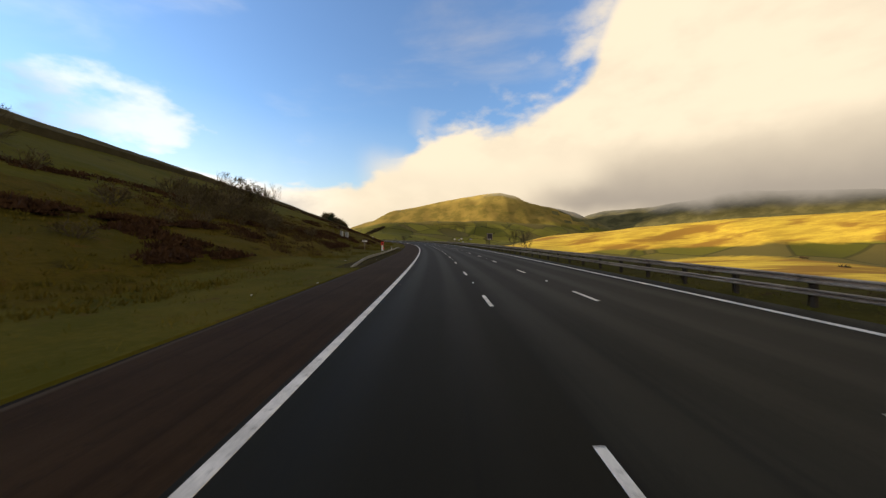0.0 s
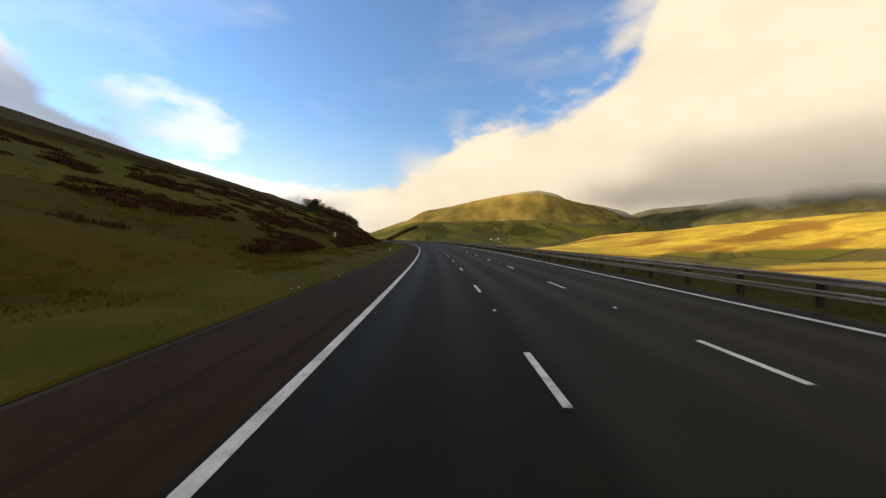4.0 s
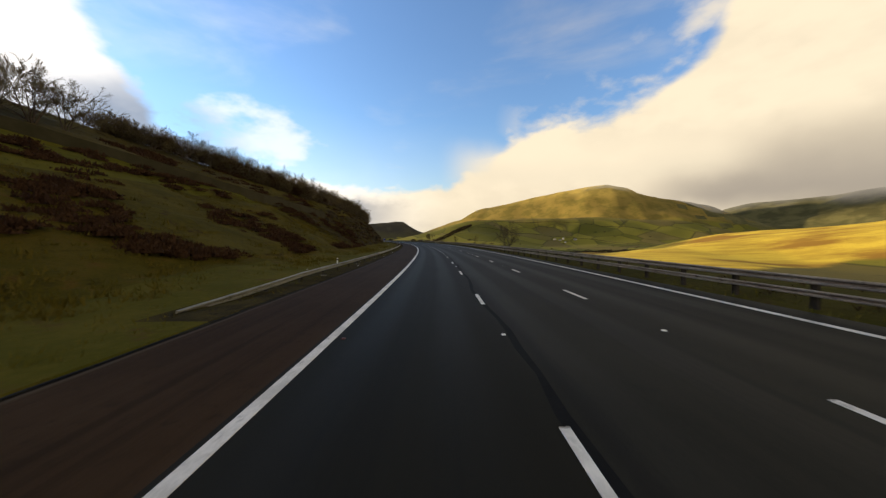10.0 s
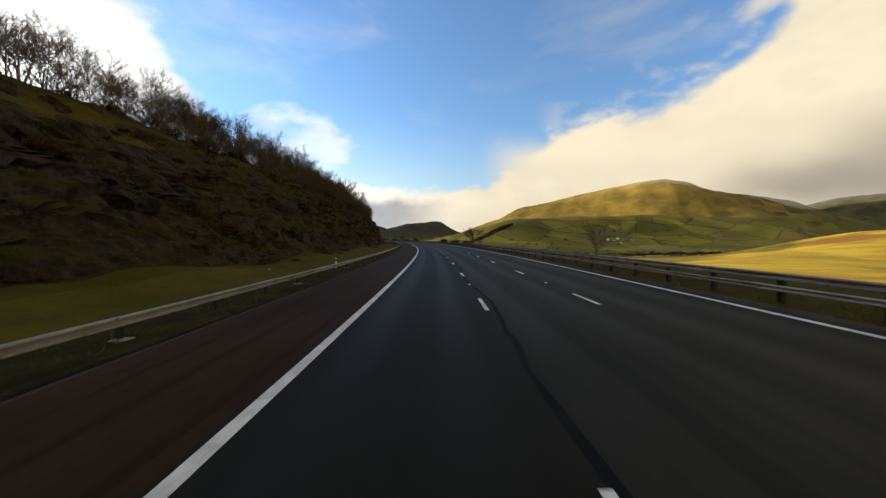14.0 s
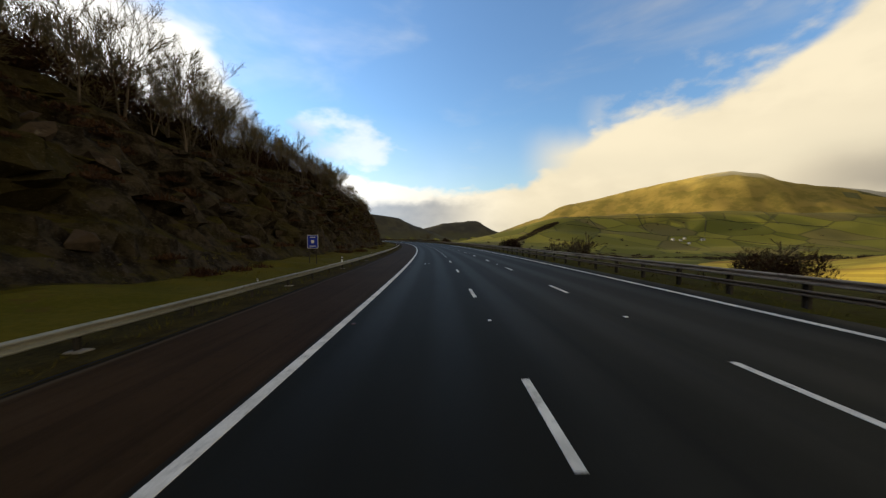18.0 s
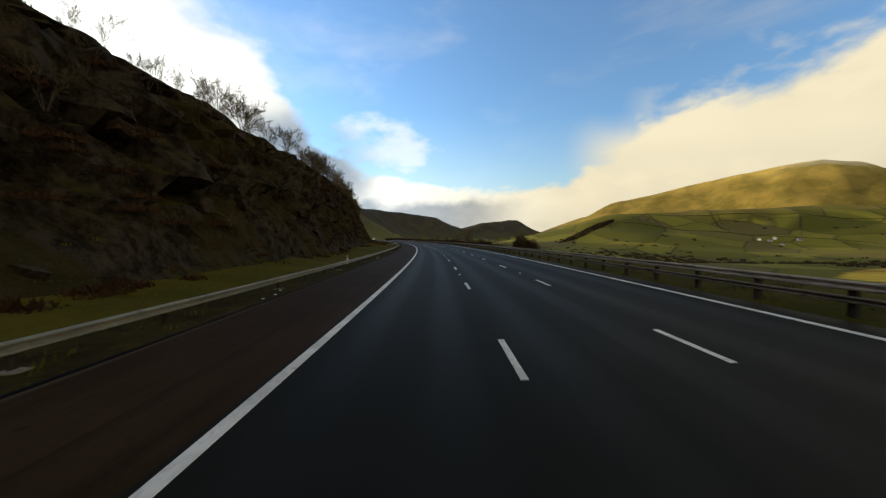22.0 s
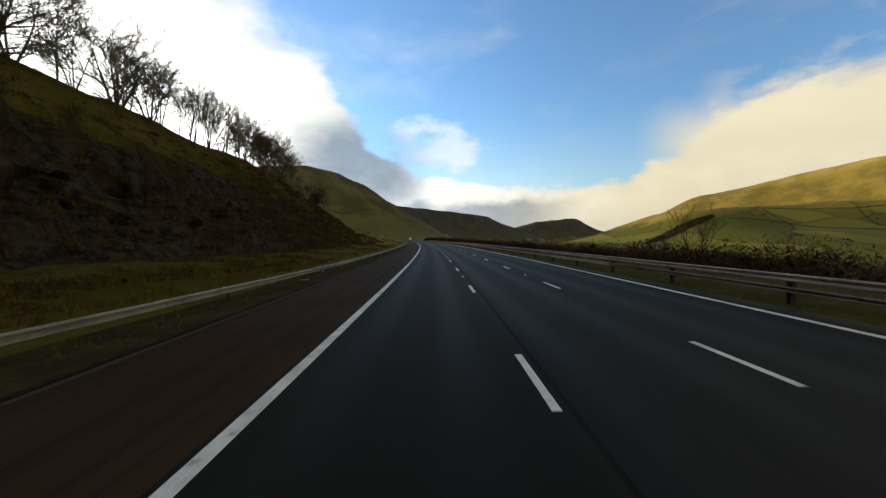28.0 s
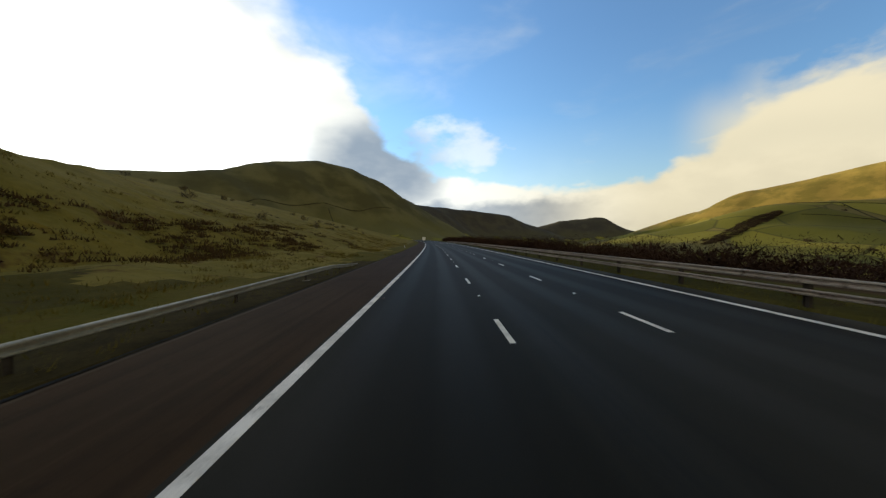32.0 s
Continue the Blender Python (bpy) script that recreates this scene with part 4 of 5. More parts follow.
def wavy_strip(name, s0, s1, lat, width, material, label, category, wob, z=.004, step=1.2, seed=0.0):
    n = int((s1 - s0) / step) + 1
    verts = []
    for i in range(n):
        s = s0 + (s1 - s0) * i / (n - 1)
        c = lat + wob * noise.noise((s / 7, seed, 0)) + .4 * wob * noise.noise((s / 1.3, seed, 3))
        w = width * (.55 + .55 * abs(noise.noise((s / 4, seed, 9))) + .25 * noise.noise((s / 1.1, seed, 5)))
        verts += [P(s, c - w / 2, road_z(c - w / 2) + z), P(s, c + w / 2, road_z(c + w / 2) + z)]
    ob = new(name, mesh_from(name, verts, [f[::-1] for f in grid_faces(n, 2)], material))
    return tagged(ob, label, category, kind="structure")


wavy_strip("tar_seam", 196, 372, 3.95, 0.21, M["tar"], "dark sealed joint beside the lane line", "road joint", .28)
wavy_strip("tar_seam", 560, 720, 4.02, 0.12, M["tar"], "dark sealed joint beside the lane line", "road joint", .05, seed=7.0)
for s in (32, 124.5, 198, 271.5, 345, 418, 492, 566, 640, 713):
    strip("gap", s, s + .10, [-.05, .19], [.009, .009], M["tar"], 1.0, bpy.data.objects["edge_line"])
wavy_strip("shoulder_crack", 247, 900, -3.72, 0.13, M["tar"], "black ragged joint at the edge of the hard shoulder", "road edge", .10, z=.017, step=.6, seed=4.0)

# ---------------------------------------------------------------- litter and stones on the verge
M["litter"] = two_tone("pale_litter", (0.45, 0.44, 0.42), (0.65, 0.64, 0.62), 5.0, 40.0, 0.7)
rng = random.Random(11)


def chunk(rng_, r, flat_):
    bm = bmesh.new()
    for _ in range(11):
        v = Vector((rng_.gauss(0, 1), rng_.gauss(0, 1), rng_.gauss(0, 1))).normalized()
        bm.verts.new((v.x * r * rng_.uniform(.7, 1.2), v.y * r * rng_.uniform(.7, 1.2), v.z * r * flat_))
    bmesh.ops.convex_hull(bm, input=bm.verts[:])
    bmesh.ops.delete(bm, geom=[v for v in bm.verts if not v.link_faces], context="VERTS")
    return bm


LITTER = []
for k in range(4):
    bm = chunk(rng, .075, .35)
    me = bpy.data.meshes.new("litter")
    bm.to_mesh(me)
    bm.free()
    me.materials.append(M["litter"])
    LITTER.append(me)
for k in range(64):
    s = rng.uniform(5, 800)
    lat = rng.choice((-4.0, -4.15, -4.4, -5.2, -7.0, -9.0)) + rng.uniform(-.3, .15)
    ob = tagged(new("litter", rng.choice(LITTER)), "small pale scrap of litter on the verge", "litter", "litter on the verge")
    stand(ob, s, lat, bank_z(s, lat) + .03, rng.uniform(0, 360))


# ---------------------------------------------------------------- roadside furniture
M["sign_blue"] = two_tone("sign_blue", (0.012, 0.030, 0.30), (0.016, 0.038, 0.36), 2.0, 20.0, 0.4)
M["sign_white"] = two_tone("sign_white", (0.62, 0.62, 0.60), (0.72, 0.72, 0.70), 2.0, 20.0, 0.45)
M["sign_back"] = two_tone("sign_back", (0.030, 0.026, 0.030), (0.055, 0.046, 0.050), 1.5, 12.0, 0.55)
M["sos_red"] = two_tone("sos_red", (0.62, 0.035, 0.020), (0.72, 0.050, 0.030), 2.0, 20.0, 0.4)
M["cabinet_grey"] = two_tone("cabinet_grey", (0.20, 0.21, 0.22), (0.28, 0.29, 0.30), 1.5, 14.0, 0.6)
M["cabinet_pale"] = two_tone("cabinet_pale", (0.40, 0.41, 0.40), (0.52, 0.53, 0.52), 1.5, 14.0, 0.6)
M["plate_pale"] = two_tone("plate_pale", (0.50, 0.48, 0.44), (0.58, 0.56, 0.52), 1.5, 14.0, 0.6)


def marker_post(s):
    t = tagged(new("marker_post"), "slim white roadside marker post with a dark band", "marker post", "marker posts along the verge")
    part("stake", box(-.055, .055, -.025, .025, -.15, .78, .012), M["sign_white"], t)
    part("band", box(-.058, .058, -.028, .028, .58, .70), M["sign_back"], t, "dark reflector band")
    stand(t, s, -5.45)


for s in (66, 159.7, 269.5, 369, 468, 567, 672, 771, 870):
    marker_post(s)

# emergency telephone
sos = tagged(new("emergency_telephone"), "white roadside emergency telephone with a bright red panel", "telephone")
part("pillar", box(-.16, .16, -.10, .10, -.2, 1.05, .02), M["sign_white"], sos)
part("head", box(-.22, .22, -.13, .13, 1.0, 1.62, .03), M["sos_red"], sos, "bright red head panel")
part("window", box(-.13, .13, -.145, -.128, 1.12, 1.44), M["sign_back"], sos, "dark receiver flap")
part("side_box", box(.17, .36, -.08, .08, .28, .60, .02), M["sos_red"], sos, "small red box")
stand(sos, 66.2, -7.2)

# plate on a post with two rows of writing that cannot be read
plate = tagged(new("information_plate"), "small pale plate with unreadable lines on a grey post", "sign")
part("post", tube(0, 0.03, -.3, 1.55, .038), M["weathered"], plate)
board = part("board", box(-.43, .43, -.012, .012, 1.50, 1.82, .006), M["plate_pale"], plate)
for z, w in ((1.735, .36), (1.665, .32), (1.595, .35)):
    part("text_bar", box(-w, w, -.016, -.0125, z - .017, z + .017), M["sign_back"], board, "dark line of unreadable writing")
stand(plate, 60.8, -9.7)

# two equipment cabinets on the bank
for k, (ds, dl, w, h) in enumerate(((0.0, 0.0, .62, 1.55), (-.4, -1.0, .50, 1.40))):
    c = tagged(new("equipment_cabinet"), "grey steel roadside equipment cabinet with a pale side", "cabinet", "cabinets on the bank")
    part("body", box(-w / 2, w / 2, -.2, .2, 0, h, .015), M["cabinet_grey"], c)
    part("plinth", box(-w / 2 - .05, w / 2 + .05, -.25, .25, -.6, .04), M["concrete"], c, "concrete plinth")
    part("side_panel", box(w / 2, w / 2 + .07, -.21, .21, 0, h + .05, .01), M["cabinet_pale"], c, "pale end panel")
    part("lid", box(-w / 2 - .03, w / 2 + .03, -.24, .24, h, h + .05, .01), M["cabinet_grey"], c)
    stand(c, 77 + ds, -16.2 + dl, None, 0)

# lone cabinet further on
c = tagged(new("equipment_cabinet"), "narrow pale weathered cabinet alone on the heather bank", "cabinet")
part("body", box(-.19, .19, -.17, .17, -.5, 1.10, .02), M["cabinet_grey"], c)
part("lid", box(-.22, .22, -.20, .20, 1.10, 1.16, .015), M["cabinet_grey"], c)
part("door", box(-.15, .15, -.182, -.168, .1, 1.02, .005), M["cabinet_pale"], c)
stand(c, 166, -17.0)

# blue sign under the crag
b = tagged(new("motorway_sign"), "blue rectangular sign with a white border on two posts", "sign")
for x in (-.42, .42):
    part("post", tube(x * .7, .045, -.4, 2.3, .035), M["dark_post"], b)
board = part("board", box(-.46, .46, -.012, .012, 1.36, 2.50, .01), M["sign_white"], b, "white border plate")
part("panel", box(-.42, .42, -.020, -.013, 1.40, 2.46), M["sign_blue"], board, "blue panel")
for z, w in ((2.30, .22), (1.55, .26)):
    part("text_bar", box(-w, w, -.026, -.0205, z - .03, z + .03), M["sign_white"], board, "pale line of unreadable writing")
part("emblem", box(-.12, .12, -.026, -.0205, 1.80, 2.06, .003), M["sign_white"], board, "pale emblem")
stand(b, 468.4, -8.0)

# back of a signal on the central reserve
g = tagged(new("lane_signal"), "dark rounded signal panel on a single post behind the barrier", "signal")
part("panel", box(-.50, .50, -.09, .09, 1.95, 3.15, .08), M["sign_back"], g)
part("rim", box(-.53, .53, -.03, .03, 1.92, 3.18, .02), M["weathered"], g, "thin grey rim")
part("plate", box(-.26, .26, -.105, -.088, 2.02, 2.12, .004), M["plate_pale"], g, "small pale label plate")
part("post", tube(-.1, 0, -.5, 2.0, .07, 12), M["sign_back"], g)
part("base", tube(-.1, 0, -.5, .9, .20, 14), M["sign_back"], g)
part("bracket", box(-.2, 0, .05, .14, 2.2, 2.9, .01), M["weathered"], g)
stand(g, 64, 13.45, 0.10)

# ---------------------------------------------------------------- trees
def tube_into(V, F, a, b, ra, rb, sides):
    d = b - a
    if d.length < 1e-5:
        return
    d = d.normalized()
    u = d.cross(Vector((0, 0, 1)) if abs(d.z) < .9 else Vector((1, 0, 0))).normalized()
    w = d.cross(u)
    k = len(V)
    for p, r in ((a, ra), (b, rb)):
        for i in range(sides):
            t = 2 * math.pi * i / sides
            V.append(p + u * (r * math.cos(t)) + w * (r * math.sin(t)))
    for i in range(sides):
        j = (i + 1) % sides
        F.append((k + i, k + j, k + sides + j, k + sides + i))


def grow(rg, height, trunk, stems=1, fork=0.2, bare=0.3, limbs=6, boughs=5, twigs=8, sprays=3, spread=0.8, up=0.12, lean=0.0, fine=0.010, stem=0.8):
    """Wood of a bare tree: trunk and limbs, and the finer boughs with their twigs, as two meshes' data. bare: share of the stem without limbs; stem: its length against the height; up: how the wood bends skywards."""
    TV, TF, CV, CF = [], [], [], []

    def spike(p, d, length, r):
        u = d.orthogonal().normalized()
        w = d.cross(u)
        k = len(CV)
        for i in range(3):
            t = 2 * math.pi * i / 3
            CV.append(p + u * (r * math.cos(t)) + w * (r * math.sin(t)))
        CV.append(p + d * length)
        CF.extend(((k, k + 1, k + 3), (k + 1, k + 2, k + 3), (k + 2, k, k + 3)))

    def away(d, wide):
        side = Vector((rg.gauss(0, 1), rg.gauss(0, 1), rg.gauss(0, .6)))
        side = (side - d * side.dot(d)).normalized()
        return (d + side * wide * rg.uniform(.7, 1.3)).normalized()

    def wood(p, d, length, r, level):
        n = (5, 4, 4)[level]
        kids = (limbs, boughs, twigs)[level]
        first = (bare, .22, .15)[level]
        starts = sorted(first + (1 - first) * rg.random() for _ in range(kids))
        q, made = p, 0
        for i in range(n):
            crook = .035 if level == 0 else .10
            d = (d + Vector((rg.gauss(lean * .1, crook), rg.gauss(0, crook), rg.gauss(0, .06) + (up if level else .06)))).normalized()
            e = q + d * (length / n)
            thin = .72 if level else .88
            ra, rb = r * (1 - thin * i / n), r * (1 - thin * (i + 1) / n)
            if level <= 1:
                tube_into(TV, TF, q, e, max(ra, fine * 1.5), max(rb, fine * 1.3), 7 if level == 0 else 5)
            else:
                tube_into(CV, CF, q, e, max(ra, fine * 1.3), max(rb, fine), 3)
            while made < kids and starts[made] <= (i + 1) / n:
                f = max(0.0, starts[made] * n - i)
                at, rr = q.lerp(e, f), ra + (rb - ra) * f
                left = 1 - .45 * starts[made]
                if level < 2:
                    wood(at, away(d, spread * (1.15 if level == 0 else .85)), length * rg.uniform(.50, .74) * left * (1.0 / stem if level == 0 else 1.05), rr * rg.uniform(.50, .68), level + 1)
                else:
                    td = (away(d, .65) + Vector((0, 0, up))).normalized()
                    long = length * rg.uniform(.40, .75) * (.6 + .5 * left)
                    spike(at, td, long, fine)
                    for g in (.25, .5, .7)[:sprays]:
                        spike(at + td * long * g, away(td, .6), long * (1.05 - g) * rg.uniform(.5, .9), fine * .8)
                made += 1
            q = e
        if level == 2:
            spike(q, d, length * .4, fine)
    for k in range(stems):
        a = 2 * math.pi * k / max(1, stems) + rg.uniform(0, .8)
        tilt = .04 if stems == 1 else fork * rg.uniform(.5, 1.3)
        off = .10 * (stems > 1)
        wood(Vector((off * math.cos(a), off * math.sin(a), -.4)), Vector((math.cos(a) * tilt + lean, math.sin(a) * tilt, 1)).normalized(), height * stem * rg.uniform(.8, 1.1), trunk * (1 if stems == 1 else rg.uniform(.7, 1.1)), 0)
    tall = height / max(v.z for v in CV)
    return [v * tall for v in TV], TF, [v * tall for v in CV], CF


def make_tree(name, label, category, data):
    TV, TF, CV, CF = data
    t = tagged(new(name), label, category)
    a = new("trunk", mesh_from("trunk", TV, TF, M["bark"]))
    c = new("crown", mesh_from("crown", CV, CF, M["twig"]))
    a.parent = c.parent = t
    return t


def plant(proto, s, lat, size, turn, group, z=None, sink=.05, label=""):
    p = P(s, lat, (bank_z(s, lat) if z is None else z) - sink)
    t = copy_thing(proto, Matrix.Translation(p) @ pose(0, 0, 0, 0, 0, turn) @ Matrix.Diagonal((size, size, size, 1)))
    return tagged(t, label, group=group)


rg = random.Random(5)
WOOD = [make_tree("bare_tree", "slender leafless tree on the crest", "tree", grow(rg, 6.6, .090, 1 + k % 3, .22, .25, 9 - 2 * (k % 3), 6, 6, 2, .70, .10, lean=.10 * (k % 2), fine=.010)) for k in range(6)]
WOOD += [make_tree("bare_tree", "bushy leafless tree on the crest", "tree", grow(rg, 5.8, .07, 4, .34, .14, 5, 5, 6, 2, .80, .09, fine=.011)) for k in range(2)]
BIG = [make_tree("bare_tree", "broad leafless tree with heavy spreading limbs behind the central barrier", "tree", grow(random.Random(12), 5.6, .19, 1, .1, .32, 12, 9, 11, 3, .72, .05, fine=.0065, stem=.52)),
       make_tree("bare_tree", "many-stemmed leafless tree fanning out behind the central barrier", "tree", grow(random.Random(31), 5.2, .080, 6, .46, .15, 7, 6, 9, 3, .60, .07, fine=.0055)),
       make_tree("bare_tree", "small open leafless tree behind the central barrier", "tree", grow(random.Random(77), 4.4, .085, 1, .1, .25, 11, 6, 7, 2, .80, .07, fine=.0065)),
       make_tree("bare_tree", "leafless tree of three slim stems behind the central barrier", "tree", grow(random.Random(78), 5.2, .065, 3, .24, .22, 8, 6, 6, 2, .66, .09, fine=.0065))]
THIN = [make_tree("bare_tree", "thin leafless tree with few upright branches", "tree", grow(random.Random(40 + k), 6.3, .105, 1 + k % 2, .28, .25, 7, 4, 4, 2, .55, .12, fine=.009)) for k in range(3)]
ROUND = [make_tree("bare_tree", "rounded leafless tree with dense twigs on the hillside", "tree", grow(rg, 6.0, .11, 3 + k, .40, .10, 7, 6, 8, 2, .85, .05, fine=.014)) for k in range(2)]
AIRY = [make_tree("shrub", "small leafless bush with open twigs", "shrub", grow(random.Random(90 + k), 2.6, .03, 4, .45, .2, 3, 3, 4, 2, .7, .08, fine=.008)) for k in range(2)]
SHRUB = [make_tree("shrub", "low dense leafless shrub", "shrub", grow(rg, 2.2, .035, 6, .8, .1, 4, 4, 5, 2, .9, .05, fine=.014)) for k in range(2)]


def crest_z(s, off=0.0):
    lat = float(np.interp(s, _ks, _kc)) + off
    return lat, bank_z(s, lat)


BACK = []


def back_row(proto, s, lat, size, turn, _group, z):
    """Keeps a tree of the back row, which is joined into one wood."""
    BACK.append((proto, Matrix.Translation(P(s, lat, z - .05)) @ pose(0, 0, 0, 0, 0, turn) @ Matrix.Diagonal((size, size, size, 1))))


# wood along the crest of the cutting
s = 322.0
while s < 566:
    for off in (1.5, -2.5, -5.5) if 385 < s < 490 else (1.5, -2.5):
        if rg.random() < (.95 if s < 440 else .85):
            lat, z = crest_z(s, off + rg.uniform(-1.2, 1.2))
            (plant if off > 0 else back_row)(rg.choice(WOOD), s + rg.uniform(-1, 1), lat, rg.choice((.7, .85, .95, 1.0, 1.05, 1.2)) * rg.uniform(.92, 1.08) * (.93 if s < 390 else 1.04 if s < 435 else 1.18 if s < 505 else .9 if s < 528 else .62 if s < 550 else .46), rg.uniform(0, 360), "wood on the crest", z)
    s += 1.35 if s < 445 else 1.8
# low scrub further on, with a few rounded trees among it
s = 568.0
while s < 646:
    if rg.random() < .95:
        lat, z = crest_z(s, rg.uniform(-1.5, 1.5))
        round_one = 600 < s < 614 or 626 < s < 629 or rg.random() < .12
        plant(rg.choice(ROUND if round_one else AIRY), s, lat, rg.uniform(.55, .78) if round_one else rg.uniform(.8, 1.4), rg.uniform(0, 360), "wood on the crest" if round_one else "scrub on the crest", z)
    s += 1.7
s = 648.0
while s < 758:
    for off in ((1.0, -2.0) if s < 700 else (0.4,)):
        if rg.random() > .9:
            continue
        lat, z = crest_z(s, off + rg.uniform(-.9, .9))
        plant(rg.choice(WOOD + ROUND + ROUND), s, lat, rg.uniform(.7, 1.02) * (.95 if s < 690 else 1.45), rg.uniform(0, 360), "row of trees on the crest", z)
    s += 1.8
for s, kind, size in ((759.5, WOOD, .8), (763.0, THIN, .90), (764.6, THIN, .75), (767.4, ROUND, .68), (775.8, WOOD, 1.0), (777.6, ROUND, 1.0), (779.5, WOOD, 1.2), (781.2, WOOD, 1.1), (784.6, THIN, 1.1), (786.0, THIN, .9), (788.5, WOOD, .95), (793.5, THIN, .6)):
    lat, z = crest_z(s, .4)
    plant(rg.choice(kind), s, lat, size, rg.uniform(0, 360), "row of trees on the crest", z)
for k in range(60):      # undergrowth of the wood
    s = rg.uniform(328, 500)
    lat, z = crest_z(s, rg.uniform(-3.0, 2.5))
    plant(rg.choice(SHRUB), s, lat, rg.uniform(.7, 1.4), rg.uniform(0, 360), "thicket on the crest", z)
# scattered trees on the first hillside
for s, lat, size in ((53, -28, 1.0), (55.3, -27.5, .95), (57.6, -27.8, .85), (60.2, -27.5, .8), (29, -36, .8), (273, -48, 1.0), (277, -49, 1.1), (286, -46, 1.3), (283, -47, 1.15), (289, -45, 1.2), (301, -43, .8), (306, -41, .95), (311, -40, .9), (316, -40, .85)):
    plant(rg.choice(ROUND), s, lat, size, rg.uniform(0, 360), "scattered trees on the hillside")
for s, lat, k, size, turn in ((65.5, 18.6, 2, 1.0, 40), (64.3, 20.6, 3, 1.12, 130), (90, 18.6, 2, .70, 200), (305, 16.8, 1, 1.04, 15), (439, 16.7, 0, 1.02, 75), (373, 17, 2, .75, 300)):
    plant(BIG[k], s, lat, size, turn, "trees beyond the central barrier")
for s, lat, k, size in ((62.4, -28, 0, .82), (63.6, -27.3, 1, 1.0)):
    plant(THIN[k], s, lat, size, rg.uniform(0, 360), "scattered trees on the hillside", None, .05, "thin upright leafless tree on the hillside")
for s, lat, k, size in ((649.5, 20.4, 1, 1.2), (597, 18.4, 2, .62), (342, 17.6, 0, .55), (344, 18.2, 1, .5), (655, 20.5, 1, 1.22), (657.3, 20.5, 0, 1.12), (659, 20.6, 2, 1.0), (662.3, 20.4, 1, 1.02), (665, 20.5, 0, 1.08), (676, 20.5, 1, .95), (679, 20.6, 2, 1.0), (704.6, 20.8, 1, .9), (728, 21, 0, .9), (731, 20.6, 1, .95), (735, 21.2, 2, .85)):
    plant(THIN[k], s, lat, size, rg.uniform(0, 360), "trees beyond the central barrier")
for k in range(16):      # trees of the brushwood below the road
    s = rg.uniform(652, 830)
    lat = rg.uniform(24, 34)
    plant(rg.choice(WOOD), s, lat, rg.uniform(.45, .65), rg.uniform(0, 360), "trees beyond the central barrier", None, .05, "slender leafless tree in the brushwood below the road")
for s, lat, size in ((472, 16.8, 1.0), (475, 18.0, 1.2), (478, 16.6, .9), (501, 17, 1.0), (454, 17, .8), (588, 17.2, 1.1), (590, 18.2, 1.0), (623, 17, .85), (625, 17.6, .8), (616, 19, .8)):
    plant(rg.choice(SHRUB), s, lat, size, rg.uniform(0, 360), "shrubs beyond the central barrier")
for k in range(48):      # hedgerow on the shoulder of the hill
    s = rg.uniform(296, 352)
    lat, z = crest_z(s, rg.uniform(-1, 5))
    plant(rg.choice(SHRUB), s, lat, rg.uniform(1.2, 2.1), rg.uniform(0, 360), "thicket on the crest", z)
for k in range(24):      # bushes on the near bank
    s = rg.uniform(12, 60) if k % 2 else rg.uniform(38, 54)
    lat = rg.uniform(-34, -15) if k % 2 else rg.uniform(-26, -19)
    plant(rg.choice(SHRUB), s, lat, rg.uniform(.5, 1.1) if k % 2 else rg.uniform(.9, 1.4), rg.uniform(0, 360), "bushes on the bank")
for k in range(16):      # darker thicket round the trees of the first bank
    s = rg.uniform(45, 62)
    plant(rg.choice(SHRUB), s, rg.uniform(-33, -24), rg.uniform(1.1, 1.7), rg.uniform(0, 360), "bushes on the bank")
for k in range(170):     # scrub on the ledges of the cutting
    s = rg.uniform(380, 760)
    b0, cc = float(np.interp(s, _ks, _kb)), float(np.interp(s, _ks, _kc))
    lat = b0 + (cc - b0) * rg.uniform(.05, .95)
    plant(rg.choice(AIRY), s, lat, rg.uniform(.35, .95), rg.uniform(0, 360), "scrub on the ledges", None, .25)
for k in range(24):      # last scrub on the open hillside
    s = rg.uniform(835, 960)
    lat = rg.uniform(-70, -26)
    plant(rg.choice(SHRUB), s, lat, rg.uniform(.5, .9), rg.uniform(0, 360), "scrub on the hillside")
V, L, C, k = [], [], [], 0
for proto, m in BACK:
    for o in proto.children:
        co = np.empty(len(o.data.vertices) * 3)
        o.data.vertices.foreach_get("co", co)
        mm = np.array(m)
        V.append(co.reshape(-1, 3) @ mm[:3, :3].T + mm[:3, 3])
        q = np.empty(len(o.data.loops), dtype=np.int32)
        o.data.loops.foreach_get("vertex_index", q)
        L.append(q + k)
        q = np.empty(len(o.data.polygons), dtype=np.int32)
        o.data.polygons.foreach_get("loop_total", q)
        C.append(q)
        k += len(V[-1])
V, L, C = np.concatenate(V), np.concatenate(L), np.concatenate(C)
me = bpy.data.meshes.new("crest_wood")
me.vertices.add(len(V))
me.vertices.foreach_set("co", V.ravel())
me.loops.add(len(L))
me.loops.foreach_set("vertex_index", L)
me.polygons.add(len(C))
me.polygons.foreach_set("loop_start", np.cumsum(C) - C)
me.materials.append(M["twig"])
me.update(calc_edges=True)
tagged(new("crest_wood", me), "dense back row of slender leafless trees on the crest", "wood", kind="stuff")
for proto in WOOD + BIG + THIN + ROUND + SHRUB + AIRY:
    for o in list(proto.children):
        bpy.data.objects.remove(o)
    bpy.data.objects.remove(proto)


